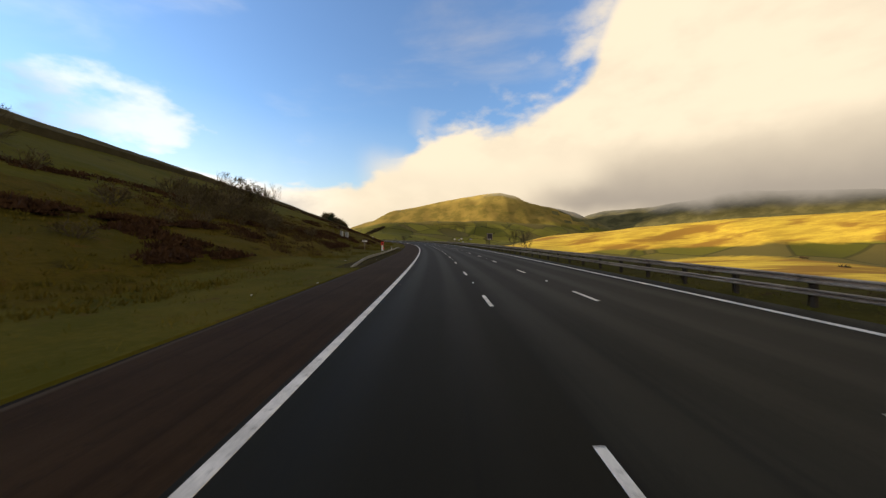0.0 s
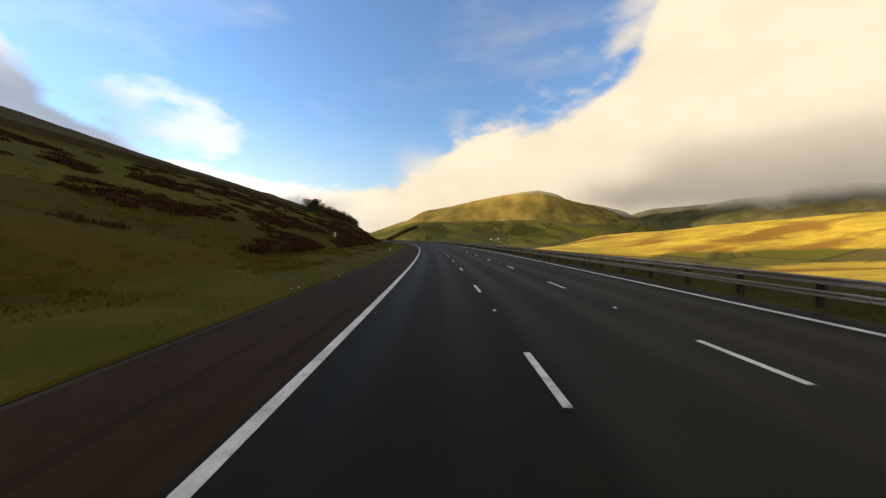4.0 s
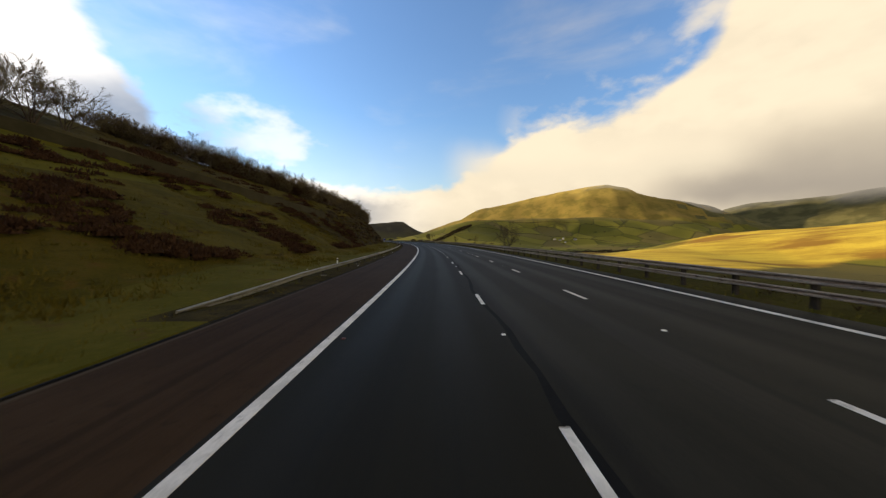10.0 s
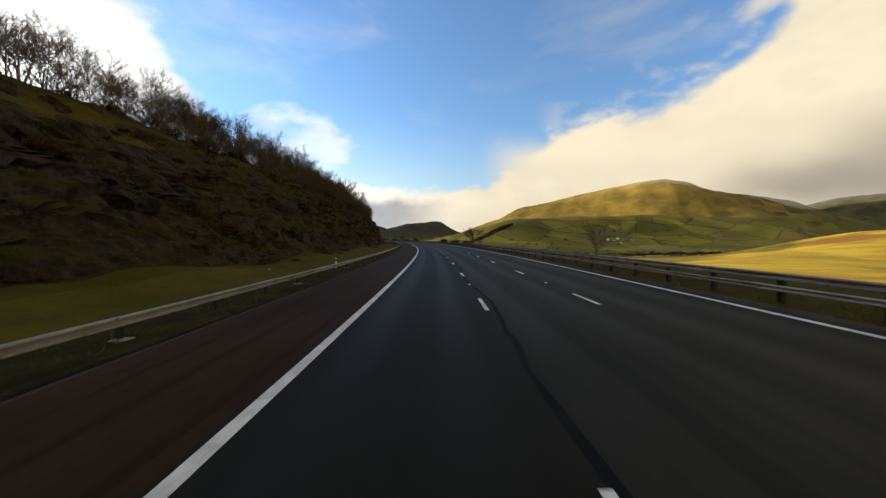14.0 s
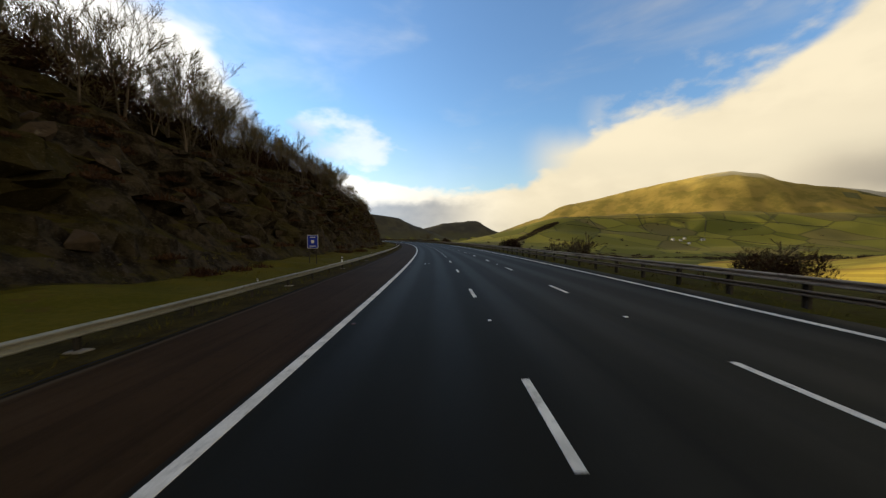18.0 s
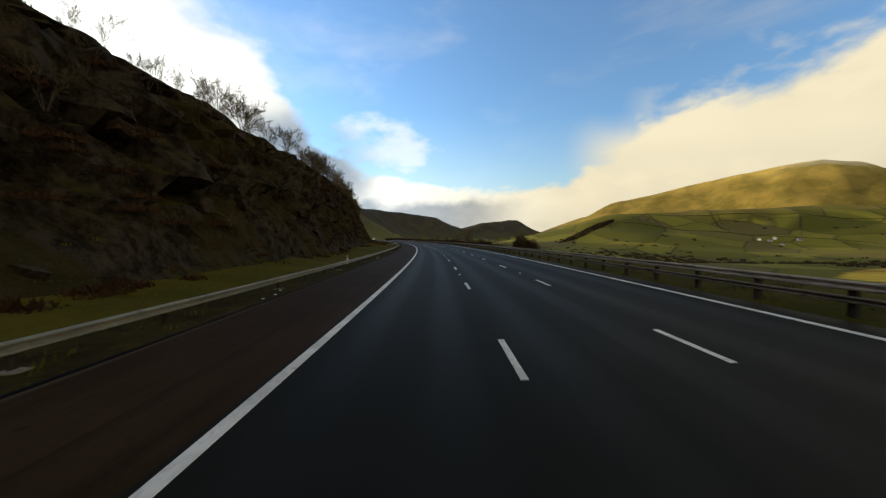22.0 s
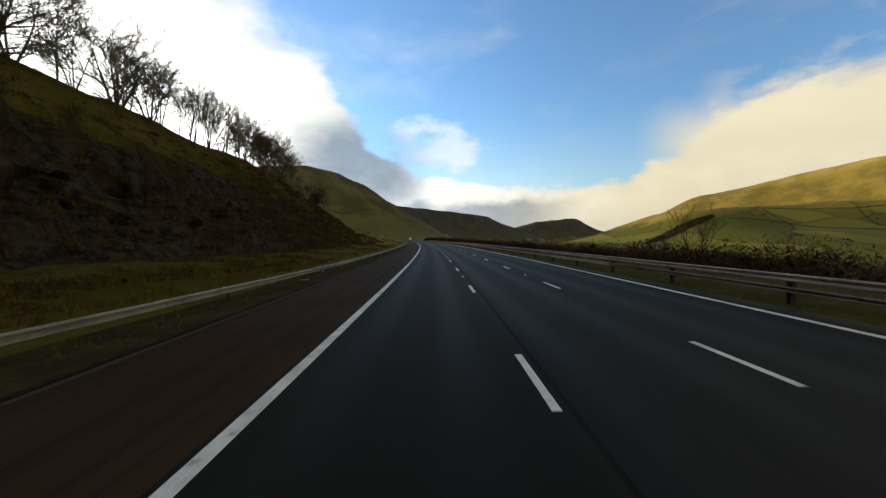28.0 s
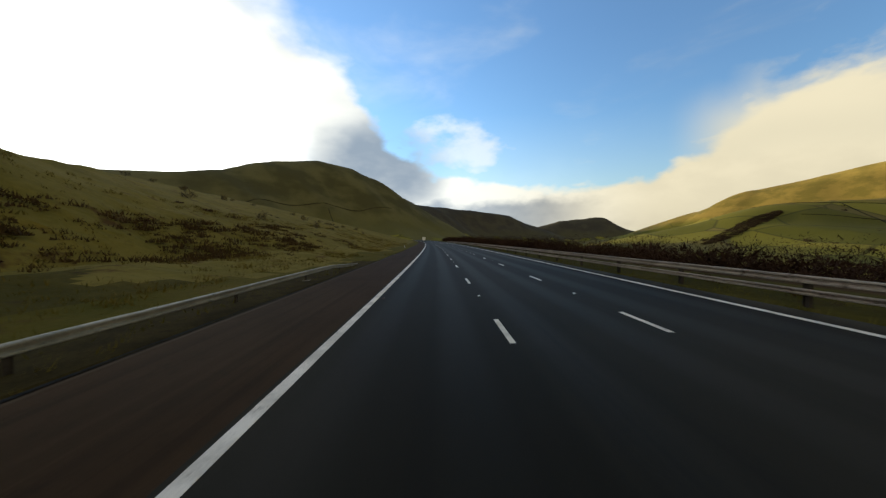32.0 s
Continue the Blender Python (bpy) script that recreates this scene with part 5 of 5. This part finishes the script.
def pine(s, lat, h, lean):
    t = tagged(new("pine_tree"), "dark wind-bent pine with flat layered boughs", "tree")
    r = random.Random(int(s))
    V, F, LV, LF = [], [], [], []
    base = Vector((0, 0, -.3))
    tip = Vector((lean, 0, h))
    tube_into(V, F, base, base.lerp(tip, .5), .20, .14, 7)
    tube_into(V, F, base.lerp(tip, .5), tip, .14, .04, 6)
    for k in range(30):
        f = r.uniform(.28, 1.0)
        at = base.lerp(tip, f)
        a = r.uniform(0, 2 * math.pi)
        L = h * .52 * (1.15 - f) ** .6 * r.uniform(.6, 1.1)
        e = at + Vector((math.cos(a) * L + lean * .2, math.sin(a) * L, L * r.uniform(.0, .3)))
        tube_into(V, F, at, e, .05, .015, 4)
        for _ in range(120):
            c = at.lerp(e, r.uniform(.3, 1.05)) + Vector((r.gauss(0, .36), r.gauss(0, .36), r.gauss(.08, .14)))
            d = Vector((r.gauss(0, 1), r.gauss(0, 1), r.gauss(.4, .6))).normalized() * r.uniform(.2, .45)
            w = Vector((r.gauss(0, 1), r.gauss(0, 1), r.gauss(0, 1))).normalized() * .07
            i = len(LV)
            LV += [c - w, c + w, c + d]
            LF.append((i, i + 1, i + 2))
    a = new("trunk", mesh_from("trunk", V, F, M["bark"]))
    c = new("crown", mesh_from("crown", LV, LF, M["evergreen"]))
    a.parent = c.parent = t
    stand(t, s, lat, None, 30)


pine(263, -45, 6.6, 1.6)
pine(266.5, -46, 5.0, 1.2)
pine(776, -29.0, 2.4, .4)
pine(778.5, -29.6, 1.9, .4)


# ---------------------------------------------------------------- scattered growth, one sheet of each
def clump_data(rg_, r, h, blades, width):
    V = []
    for _ in range(blades):
        a, q = rg_.uniform(0, 2 * math.pi), r * math.sqrt(rg_.random())
        base = Vector((q * math.cos(a), q * math.sin(a), -.05))
        top_h = h * (1 - (q / r) ** 2 * .75) * rg_.uniform(.6, 1.15)
        d = Vector((rg_.gauss(0, .35), rg_.gauss(0, .35), 1)) * top_h
        b2 = rg_.uniform(0, math.pi)
        w = Vector((math.cos(b2), math.sin(b2), 0)) * width * rg_.uniform(.6, 1.3)
        V += [base - w, base + w, base + d]
    return np.array([tuple(v) for v in V])


def brush_data(rg_, r, h, count, length, width):
    """A rounded mass of bare twigs, each a sliver: thick bundles inside, fine tips outside."""
    V = []
    for k in range(count):
        core = k < .35 * count
        a, q = rg_.uniform(0, 2 * math.pi), r * math.sqrt(rg_.random()) * (.8 if core else 1.0)
        top_h = h * (1 - (q / r) ** 2 * .7) * (.78 if core else 1.0)
        base = Vector((q * math.cos(a), q * math.sin(a), top_h * rg_.random() ** (.8 if core else .55)))
        d = Vector((rg_.gauss(0, .6) + .5 * math.cos(a), rg_.gauss(0, .6) + .5 * math.sin(a), rg_.uniform(.3, 1.1))).normalized() * length * rg_.uniform(.5, 1.2) * (1.3 if core else 1.0)
        b2 = rg_.uniform(0, math.pi)
        w = Vector((math.cos(b2), math.sin(b2), 0)) * width * rg_.uniform(.6, 1.3) * (4.0 if core else 1.0)
        V += [base - w, base + w, base + d]
    return np.array([tuple(v) for v in V])


def scatter(name, label, category, clumps, places, material):
    """One mesh of many clumps; places: s, lat, size, turn, z."""
    out = []
    for s, lat, size, turn, z in places:
        c = clumps[int(turn * 7919) % len(clumps)] * size
        p = P(s, lat, z)
        ct, st = math.cos(turn), math.sin(turn)
        out.append(np.stack([c[:, 0] * ct - c[:, 1] * st + p.x, c[:, 0] * st + c[:, 1] * ct + p.y, c[:, 2] + p.z], 1))
    v = np.concatenate(out)
    me = bpy.data.meshes.new(name)
    k = len(v)
    me.vertices.add(k)
    me.vertices.foreach_set("co", v.ravel())
    me.loops.add(k)
    me.loops.foreach_set("vertex_index", np.arange(k))
    me.polygons.add(k // 3)
    me.polygons.foreach_set("loop_start", np.arange(0, k, 3))
    me.materials.append(material)
    me.update(calc_edges=True)
    me.validate()
    return tagged(new(name, me), label, category, kind="stuff")


HEATHER = [clump_data(rg, 1.0, .50, 84, .11) for _ in range(5)]
places = []
for k in range(11000):
    s = rg.uniform(-20, 335)
    lat = -13 - (44 if 110 < s < 260 else 30 if s > 200 else 21) * rg.random() ** 1.3
    if noise.noise((s / 9, lat / 7.5, 2)) + .45 * noise.noise((s / 3.5, lat / 3, 6)) < (-.25 if 51 < s < 57.5 and lat > -14.5 else .30 if 44 < s < 67 and lat > -20 else .24 if s < 49 else .34 if s < 124 else -.06 if 130 < s < 215 and lat > -30 else .06 if 130 < s < 240 else .15):
        continue
    places.append((s, lat, rg.uniform(.6, 1.4), rg.uniform(0, 6.28), bank_z(s, lat) - .05))
scatter("heather", "dark brown heather and dead bracken in patches", "heather", HEATHER, places, M["heather"])
places = []
for k in range(520):
    s = rg.uniform(320, 690)
    b0, cc = float(np.interp(s, _ks, _kb)), float(np.interp(s, _ks, _kc))
    lat = b0 + 1.5 + (cc - b0) * rg.random()
    places.append((s, lat, rg.uniform(.5, 1.2), rg.uniform(0, 6.28), bank_z(s, lat) - .1))
for k in range(260):
    s = rg.uniform(690, 930)
    lat = rg.uniform(-40, -12)
    if noise.noise((s / 12, lat / 7, 12)) > .22:
        places.append((s, lat, rg.uniform(.4, 1.0), rg.uniform(0, 6.28), bank_z(s, lat) - .08))
scatter("bracken", "brown dead bracken on the rock ledges", "bracken", HEATHER, places, M["heather"])

TUFT = [clump_data(rg, .16, .24, 9, .012) for _ in range(6)]
places = []
for k in range(15000):
    s = rg.uniform(-5, 830)
    lat = rg.choice((-4.25 - 1.2 * rg.random(), -4.4 - 7.5 * rg.random()))
    if lat > -5.4 and rg.random() < .6:
        continue
    places.append((s, lat, rg.uniform(.6, 1.8), rg.uniform(0, 6.28), bank_z(s, lat)))
for k in range(7000):
    s = rg.uniform(-5, 850)
    lat = 12.05 + 2.2 * rg.random()
    places.append((s, lat, rg.uniform(.6, 1.7), rg.uniform(0, 6.28), bank_z(s, lat)))
for k in range(3600):      # the ragged edge of the turf against the hard shoulder
    s = rg.uniform(-5, 255) if k % 3 else rg.uniform(255, 830)
    lat = -3.62 - .45 * rg.random() ** 1.5 + .12 * noise.noise((s / 1.5, 44, 0))
    places.append((s, lat, rg.uniform(.25, .6), rg.uniform(0, 6.28), max(bank_z(s, lat), road_z(lat) - .02)))
scatter("verge_grass", "tufts of rough verge grass", "grass", TUFT, places, M["grass_blade"])

M["dead_bracken"] = two_tone("dead_bracken", (0.040, 0.025, 0.010), (0.064, 0.040, 0.015), 0.4, 4.0, 0.95, c3=(0.036, 0.028, 0.009))
BRACKEN = [clump_data(rg, .7, .42, 30, .05) for _ in range(5)]
places = []
for k in range(1300):
    s = rg.uniform(672, 835)
    lat = rg.uniform(-15, -24)
    if noise.noise((s / 11, lat / 6, 51)) > -.1:
        places.append((s, lat, rg.uniform(.7, 1.5), rg.uniform(0, 6.28), bank_z(s, lat) + .05))
for k in range(3000):
    s = rg.uniform(655, 850)
    lat = rg.uniform(-8, -26)
    if noise.noise((s / 14, lat / 6, 31)) > (-.30 if s < 735 else .1):
        places.append((s, lat, rg.uniform(.6, 1.3), rg.uniform(0, 6.28), bank_z(s, lat) - .05))
for k in range(1700):     # brown belt across the bank where the crag ends
    s = rg.uniform(728, 850)
    lat = rg.uniform(-27, -14) - max(0, s - 800) * .12
    if noise.noise((s / 9, lat / 5, 71)) > (-.22 if s < 790 else .30):
        places.append((s, lat, rg.uniform(1.1, 2.2), rg.uniform(0, 6.28), bank_z(s, lat) - .05))
for k in range(2600):
    s = rg.uniform(-5, 900)
    lat = rg.uniform(13.4, 18.5)
    places.append((s, lat, rg.uniform(.4, .8), rg.uniform(0, 6.28), bank_z(s, lat) - .05))
for k in range(1000):
    s = rg.uniform(32, 72)
    lat = rg.uniform(-32, -10.5)
    if noise.noise((s / 8, lat / 6, 61)) > -.12:
        places.append((s, lat, rg.uniform(.7, 1.5), rg.uniform(0, 6.28), bank_z(s, lat) - .05))
scatter("dead_bracken", "rusty brown dead bracken and rank grass", "bracken", BRACKEN, places, M["dead_bracken"])
M["tussock"] = two_tone("tussocks", (0.066, 0.056, 0.006), (0.092, 0.070, 0.011), 0.3, 3.0, 0.95, c3=(0.050, 0.047, 0.005))
# tussocks lightened to match, with the sun's glow in their colour
M["lit_dry_tussock"] = two_tone("lit_dry_tussocks", (0.088, 0.072, 0.013), (0.125, 0.096, 0.021), 0.3, 3.0, 0.95, c3=(0.070, 0.048, 0.012))
TUSSOCK = [clump_data(rg, .40, .34, 16, .035) for _ in range(6)]
places = []
for k in range(16000):
    s = rg.choice((rg.uniform(-10, 345), rg.uniform(-10, 345), rg.uniform(640, 930)))
    lat = -8 - 24 * rg.random() ** 1.4
    places.append((s, lat, rg.uniform(.5, 1.5), rg.uniform(0, 6.28), bank_z(s, lat) - .04))
for k in range(4200):
    s = rg.uniform(290, 420)
    b0, cc = float(np.interp(s, _ks, _kb)), float(np.interp(s, _ks, _kc))
    lat = cc + (b0 - cc) * rg.random() ** 1.2
    places.append((s, lat, rg.uniform(.4, 1.1), rg.uniform(0, 6.28), bank_z(s, lat) - .05))
scatter("tussock_grass", "olive tussock grass on the hillside", "grass", TUSSOCK, [q for q in places if q[0] < 735], M["tussock"])
scatter("tussock_grass", "straw-coloured tussock grass on the open hillside, lifted by sun glow", "grass", TUSSOCK, [q for q in places if q[0] >= 735], M["lit_dry_tussock"])

BRUSH = {c: [brush_data(rg, 1.8 * c, 2.5 * c, int(230 * c * c) + 120, .34, .020 if c < 1.5 else .032) for _ in range(4)] for c in (.6, 1.0, 1.6, 2.3, 3.2)}
places = []
for k in range(2300):
    s = 590 + 480 * rg.random() ** 1.15
    lat = 17.5 + 39 * rg.random() ** 1.3
    if s < 640 and (rg.random() < .7 or lat < 25):
        continue
    z = bank_z(s, lat)
    size = min(3.6, max(.5, (2.6 + min(2.0, max(0, s - 790) * .012) - z) / 2.7)) * rg.uniform(.7, 1.1) * (.75 if s < 665 else 1.0)
    places.append((s, lat, size, rg.uniform(0, 6.28), z - .2))
for k in range(200):
    s = rg.uniform(380, 560)
    lat = 45 + 70 * rg.random()
    places.append((s, lat, rg.uniform(.7, 1.6), rg.uniform(0, 6.28), bank_z(s, lat) - .2))
M["brush"] = two_tone("brushwood", (0.022, 0.012, 0.008), (0.044, 0.025, 0.015), 0.12, 2.0, 1.0, spec=0.02)
for c, data in BRUSH.items():
    some = [(q[0], q[1], q[2] / c, q[3], q[4]) for q in places if min(BRUSH, key=lambda k: abs(k - q[2])) == c]
    if some:
        scatter("brushwood", "dark leafless brushwood on the slope below the road", "brushwood", data, some, M["brush"])

THICK = [brush_data(rg, 1.3, 2.3, 900, .40, .013) for _ in range(4)]
for at, wide, many, big_ in ((500.5, 1.8, 9, 1.0), (588.3, 1.5, 9, 1.05), (454.5, 1.5, 5, .75), (475, 2.5, 6, .7), (620, 5.0, 12, .7)):      # dense thickets behind the barrier
    spots = [(at + rg.uniform(-wide, wide), rg.uniform(16.4, 18.6)) for _ in range(many)]
    scatter("thicket", "dense dark leafless thicket behind the central barrier", "thicket", THICK, [(q, la, big_ * rg.uniform(.7, 1.1), rg.uniform(0, 6.28), bank_z(q, la) - .15) for q, la in spots], M["brush"])

places = []      # tangled undergrowth of the wood on the crest
for k in range(300):
    s = rg.uniform(372, 532)
    lat, z = crest_z(s, rg.uniform(-6.0, .5))
    places.append((s, lat, rg.uniform(.75, 1.5) * (.5 if s < 428 else 1.0 if s < 500 else .75), rg.uniform(0, 6.28), z - .1))
for k in range(80):      # the bulky hedge before the wood
    s = rg.uniform(303, 362)
    lat, z = crest_z(s, rg.uniform(-3.0, 3.5))
    places.append((s, lat, rg.uniform(1.1, 1.75), rg.uniform(0, 6.28), z - .1))
scatter("crest_thicket", "tangled leafless undergrowth under the trees on the crest", "thicket", THICK, places, M["brush"])

# ---------------------------------------------------------------- far walls, woods and farms
M["wall_stone"] = two_tone("field_wall_stone", (0.030, 0.027, 0.014), (0.050, 0.045, 0.026), 0.02, 0.5, 0.95)
M["far_wood"] = two_tone("far_wood", (0.030, 0.021, 0.012), (0.055, 0.038, 0.021), 0.01, 0.3, 1.0)


def drape(name, label, lines, width, height, material):
    V, F = [], []
    for line in lines:
        pts = []
        for (ax, ay), (bx, by) in zip(line[:-1], line[1:]):
            n = max(2, int(math.hypot(bx - ax, by - ay) / 25))
            pts += [(ax + (bx - ax) * i / n, ay + (by - ay) * i / n) for i in range(n)]
        pts.append(line[-1])
        xs, ys = np.array([q[0] for q in pts]), np.array([q[1] for q in pts])
        zs = ground_z(xs, ys)
        k = len(V)
        for i in range(len(pts)):
            j = min(i, len(pts) - 2)
            dx_, dy_ = xs[j + 1] - xs[j], ys[j + 1] - ys[j]
            L = math.hypot(dx_, dy_)
            ox, oy = -dy_ / L * width / 2, dx_ / L * width / 2
            V += [(xs[i] - ox, ys[i] - oy, zs[i] - 2), (xs[i] - ox * .7, ys[i] - oy * .7, zs[i] + height), (xs[i] + ox * .7, ys[i] + oy * .7, zs[i] + height), (xs[i] + ox, ys[i] + oy, zs[i] - 2)]
        F += [tuple(k + q for q in f) for f in grid_faces(len(pts), 4)]
    return tagged(new(name, mesh_from(name, V, F, material)), label, "field wall", kind="stuff")


def seen_from(s, right, dist):
    return along(s, right, dist, 0)[:2]


walls = [[seen_from(464, a, d) for a, d in line] for line in (
    ((17, 1900), (21, 1800), (27, 1830), (34, 1900), (42, 1960), (50, 2080)),
    ((24, 1800), (25, 1600), (27, 1400)), ((31, 1870), (32, 1650), (34, 1450)), ((38, 1930), (40, 1700), (40, 1480)), ((45, 2000), (47, 1720)),
    ((19, 1560), (24, 1560), (30, 1620), (37, 1680), (44, 1720), (51, 1760)), ((22, 1420), (30, 1430), (37, 1450), (44, 1480), (52, 1450)))]
walls += [[seen_from(778, a, d) for a, d in line] for line in (((-34, 820), (-27, 900), (-20, 960), (-13, 1020), (-8, 1100)), ((-24, 760), (-16, 800), (-9, 900)), ((-18, 955), (-15, 800), (-12, 700)))]
drape("field_wall", "dark drystone walls between green pastures", walls, 1.5, 1.3, M["wall_stone"])
ridge_wall = []
for s in range(-80, 330, 12):
    lat = float(np.interp(s, _ks, _kc)) * .56
    ridge_wall.append((s, lat))
V, F = [], []
for s, lat in ridge_wall:
    z = bank_z(s, lat)
    V += [P(s, lat - .5, z - .5), P(s, lat - .3, z + 1.15 + .15 * math.sin(s)), P(s, lat + .3, z + 1.15 + .15 * math.sin(s)), P(s, lat + .5, z - .5)]
F = grid_faces(len(ridge_wall), 4)
tagged(new("hill_wall", mesh_from("hill_wall", V, F, M["wall_stone"])), "drystone wall along the top of the hillside", "wall", kind="structure")


def far_clumps(name, label, spots, size, material, tall=.62):
    r = random.Random(9)
    data = []
    base = [clump_data(r, .9, 1.7, 60, .13) for _ in range(4)]
    xs, ys = np.array([q[0] for q in spots]), np.array([q[1] for q in spots])
    zs = ground_z(xs, ys)
    for x, y, z in zip(xs, ys, zs):
        data.append(base[r.randrange(4)] * size * r.uniform(.5, 1.3) * np.array((1.2, 1.2, tall)) + np.array((x, y, z - 1)))
    v = np.concatenate(data)
    me = mesh_from(name, v.tolist(), [(i, i + 1, i + 2) for i in range(0, len(v), 3)], material)
    return tagged(new(name, me), label, "wood", kind="stuff")


r = random.Random(21)
spots = []
for k in range(1100):      # plantation on the flank of the fell
    f = r.random() ** .75
    spots.append(seen_from(464, 13.3 + 7.4 * f, 1180 + 265 * f + r.uniform(-1, 1) * (6 + 120 * f * (1.04 - f))))
far_clumps("far_wood", "dark plantation on the flank of the fell", spots, 4.2, M["far_wood"], .40)
spots = []
for k in range(60):        # trees along the valley floor
    spots.append(seen_from(464, r.uniform(2, 30), r.uniform(700, 1300)))
for k in range(420):       # alders along the river
    spots.append(seen_from(464, r.uniform(14, 56), r.uniform(760, 930) + 60 * math.sin(k)))
for a_, d_ in ((58, 620), (58.6, 640), (57, 560), (50, 700), (47, 820)):      # lone thorns on the moor
    spots += [seen_from(0, a_ + r.uniform(-.3, .3), d_ + r.uniform(-8, 8)) for _ in range(3)]
for k in range(60):        # single trees and hedges in the fields
    spots.append(seen_from(464, r.uniform(22, 52), r.uniform(1000, 2200)))
far_clumps("far_wood", "dark leafless woods on the valley floor", spots, 5.0, M["far_wood"])

M["whitewash"] = two_tone("whitewash", (0.60, 0.60, 0.57), (0.72, 0.72, 0.70), 0.1, 2.0, 0.9)
M["farm_wall"] = two_tone("farm_wall", (0.26, 0.25, 0.22), (0.42, 0.40, 0.37), 0.06, 1.0, 0.9)
M["slate"] = two_tone("slate", (0.10, 0.10, 0.11), (0.16, 0.16, 0.17), 0.1, 2.0, 0.7)


def farm_house(x, y, w, d, h, turn, label):
    z = float(ground_z(np.array([x]), np.array([y]))[0])
    t = tagged(new("farm_building"), label, "farm building", "farmstead across the valley")
    part("wall", box(-w / 2, w / 2, -d / 2, d / 2, -3, h), M["farm_wall"], t)
    bm = bmesh.new()
    vs = [bm.verts.new(q) for q in ((-w / 2 - .4, -d / 2 - .4, h), (w / 2 + .4, -d / 2 - .4, h), (w / 2 + .4, d / 2 + .4, h), (-w / 2 - .4, d / 2 + .4, h), (-w / 2 - .4, 0, h + d * .4), (w / 2 + .4, 0, h + d * .4))]
    for f in ((0, 1, 5, 4), (2, 3, 4, 5), (0, 4, 3), (1, 2, 5), (3, 2, 1, 0)):
        bm.faces.new([vs[i] for i in f])
    part("roof", bm, M["slate"], t, "grey slate roof")
    for i in range(3):
        part("window", box(-w / 3 + i * w / 3 - .6, -w / 3 + i * w / 3 + .6, -d / 2 - .05, -d / 2 + .05, h * .45, h * .75), M["sign_back"], t, "dark window")
    t.matrix_basis = pose(x, y, z, 0, 0, turn)


for a, dist, w, d, h, turn in ((45.6, 1300, 12, 8, 5.5, 60), (46.5, 1315, 9, 6, 3.5, 20), (46.9, 1350, 17, 8, 4.5, 70), (47.6, 1290, 8, 6, 4, 110), (49.0, 1360, 13, 7, 4.5, 35)):
    x, y = seen_from(561, a, dist)
    farm_house(x, y, w, d, h, turn, "pale grey farm building with a slate roof in the fields")

# ---------------------------------------------------------------- lorry far down the road
lorry = tagged(new("lorry"), "white box lorry far ahead in the inside lane", "lorry")
part("box_body", box(-1.25, 1.25, -4.2, 3.0, 1.0, 3.9, .06), M["whitewash"], lorry)
part("cab", box(-1.2, 1.2, 3.15, 5.1, .6, 3.1, .15), M["cabinet_grey"], lorry, "grey cab")
part("chassis", box(-1.0, 1.0, -4.1, 4.9, .55, .98), M["dark_post"], lorry, "dark chassis")
for x in (-1.1, 1.1):
    part("tail_light", box(x - .08, x + .08, -4.26, -4.19, 1.02, 1.2), M["sos_red"], lorry, "red tail light")
    for y in (-2.6, 3.9):
        bm = bmesh.new()
        bmesh.ops.create_cone(bm, cap_ends=True, segments=18, radius1=.5, radius2=.5, depth=.3, matrix=Matrix.Translation((x * .98, y, .5)) @ Matrix.Rotation(math.pi / 2, 4, "Y"))
        part("wheel", bm, M["tar"], lorry, "black tyre")
p = P(1085, 1.9, road_z(1.9))
lorry.matrix_basis = pose(p.x, p.y, p.z, 0, 0, heading(1085))

# ---------------------------------------------------------------- loose rocks of the cutting, last
M["rock"] = two_tone("crag_rock", (0.018, 0.013, 0.009), (0.050, 0.036, 0.024), 0.7, 5.0, 0.95, relief=0.8, dist=0.06, c3=(0.10, 0.084, 0.066))
ROCKS = []
for k in range(8):
    bm = chunk(rg, .8, .75)
    me = bpy.data.meshes.new("rock")
    bm.to_mesh(me)
    bm.free()
    me.materials.append(M["rock"])
    ROCKS.append(me)
crag = bpy.data.objects["rock_cutting"]
for k in range(300):
    s = rg.uniform(340, 700)
    b0, cc = float(np.interp(s, _ks, _kb)), float(np.interp(s, _ks, _kc))
    lat = b0 + (cc - b0) * rg.uniform(.02, .85)
    ob = new("rock", rg.choice(ROCKS))
    ob.parent = crag
    p = P(s, lat, bank_z(s, lat) + rg.uniform(-.3, .2))
    z = rg.uniform(.3, 1.0)
    ob.matrix_basis = Matrix.Translation(p) @ pose(0, 0, 0, rg.uniform(-40, 40), rg.uniform(-40, 40), rg.uniform(0, 360)) @ Matrix.Diagonal((z * 1.2, z * .8, z, 1))
M["pale_rock"] = two_tone("pale_rock", (0.075, 0.064, 0.050), (0.20, 0.18, 0.15), 1.5, 8.0, 0.9, relief=0.6, dist=0.04, c3=(0.08, 0.065, 0.05))
for k in range(34):
    f = k / 33
    s, lat = 447.6 + 3.6 * f + rg.gauss(0, .35), -11.4 - 6.6 * f + rg.gauss(0, .5)
    ob = new("pale_rock", rg.choice(ROCKS).copy())
    ob.data.materials.clear()
    ob.data.materials.append(M["pale_rock"])
    ob.parent = crag
    z = rg.uniform(.10, .26) * (1.5 if f < .2 else 1.0)
    ob.matrix_basis = Matrix.Translation(P(s, lat, bank_z(s, lat) + .25 + .35 * f)) @ pose(0, 0, 0, rg.uniform(-40, 40), rg.uniform(-40, 40), rg.uniform(0, 360)) @ Matrix.Diagonal((z * 1.2, z * .8, z * 1.3, 1))
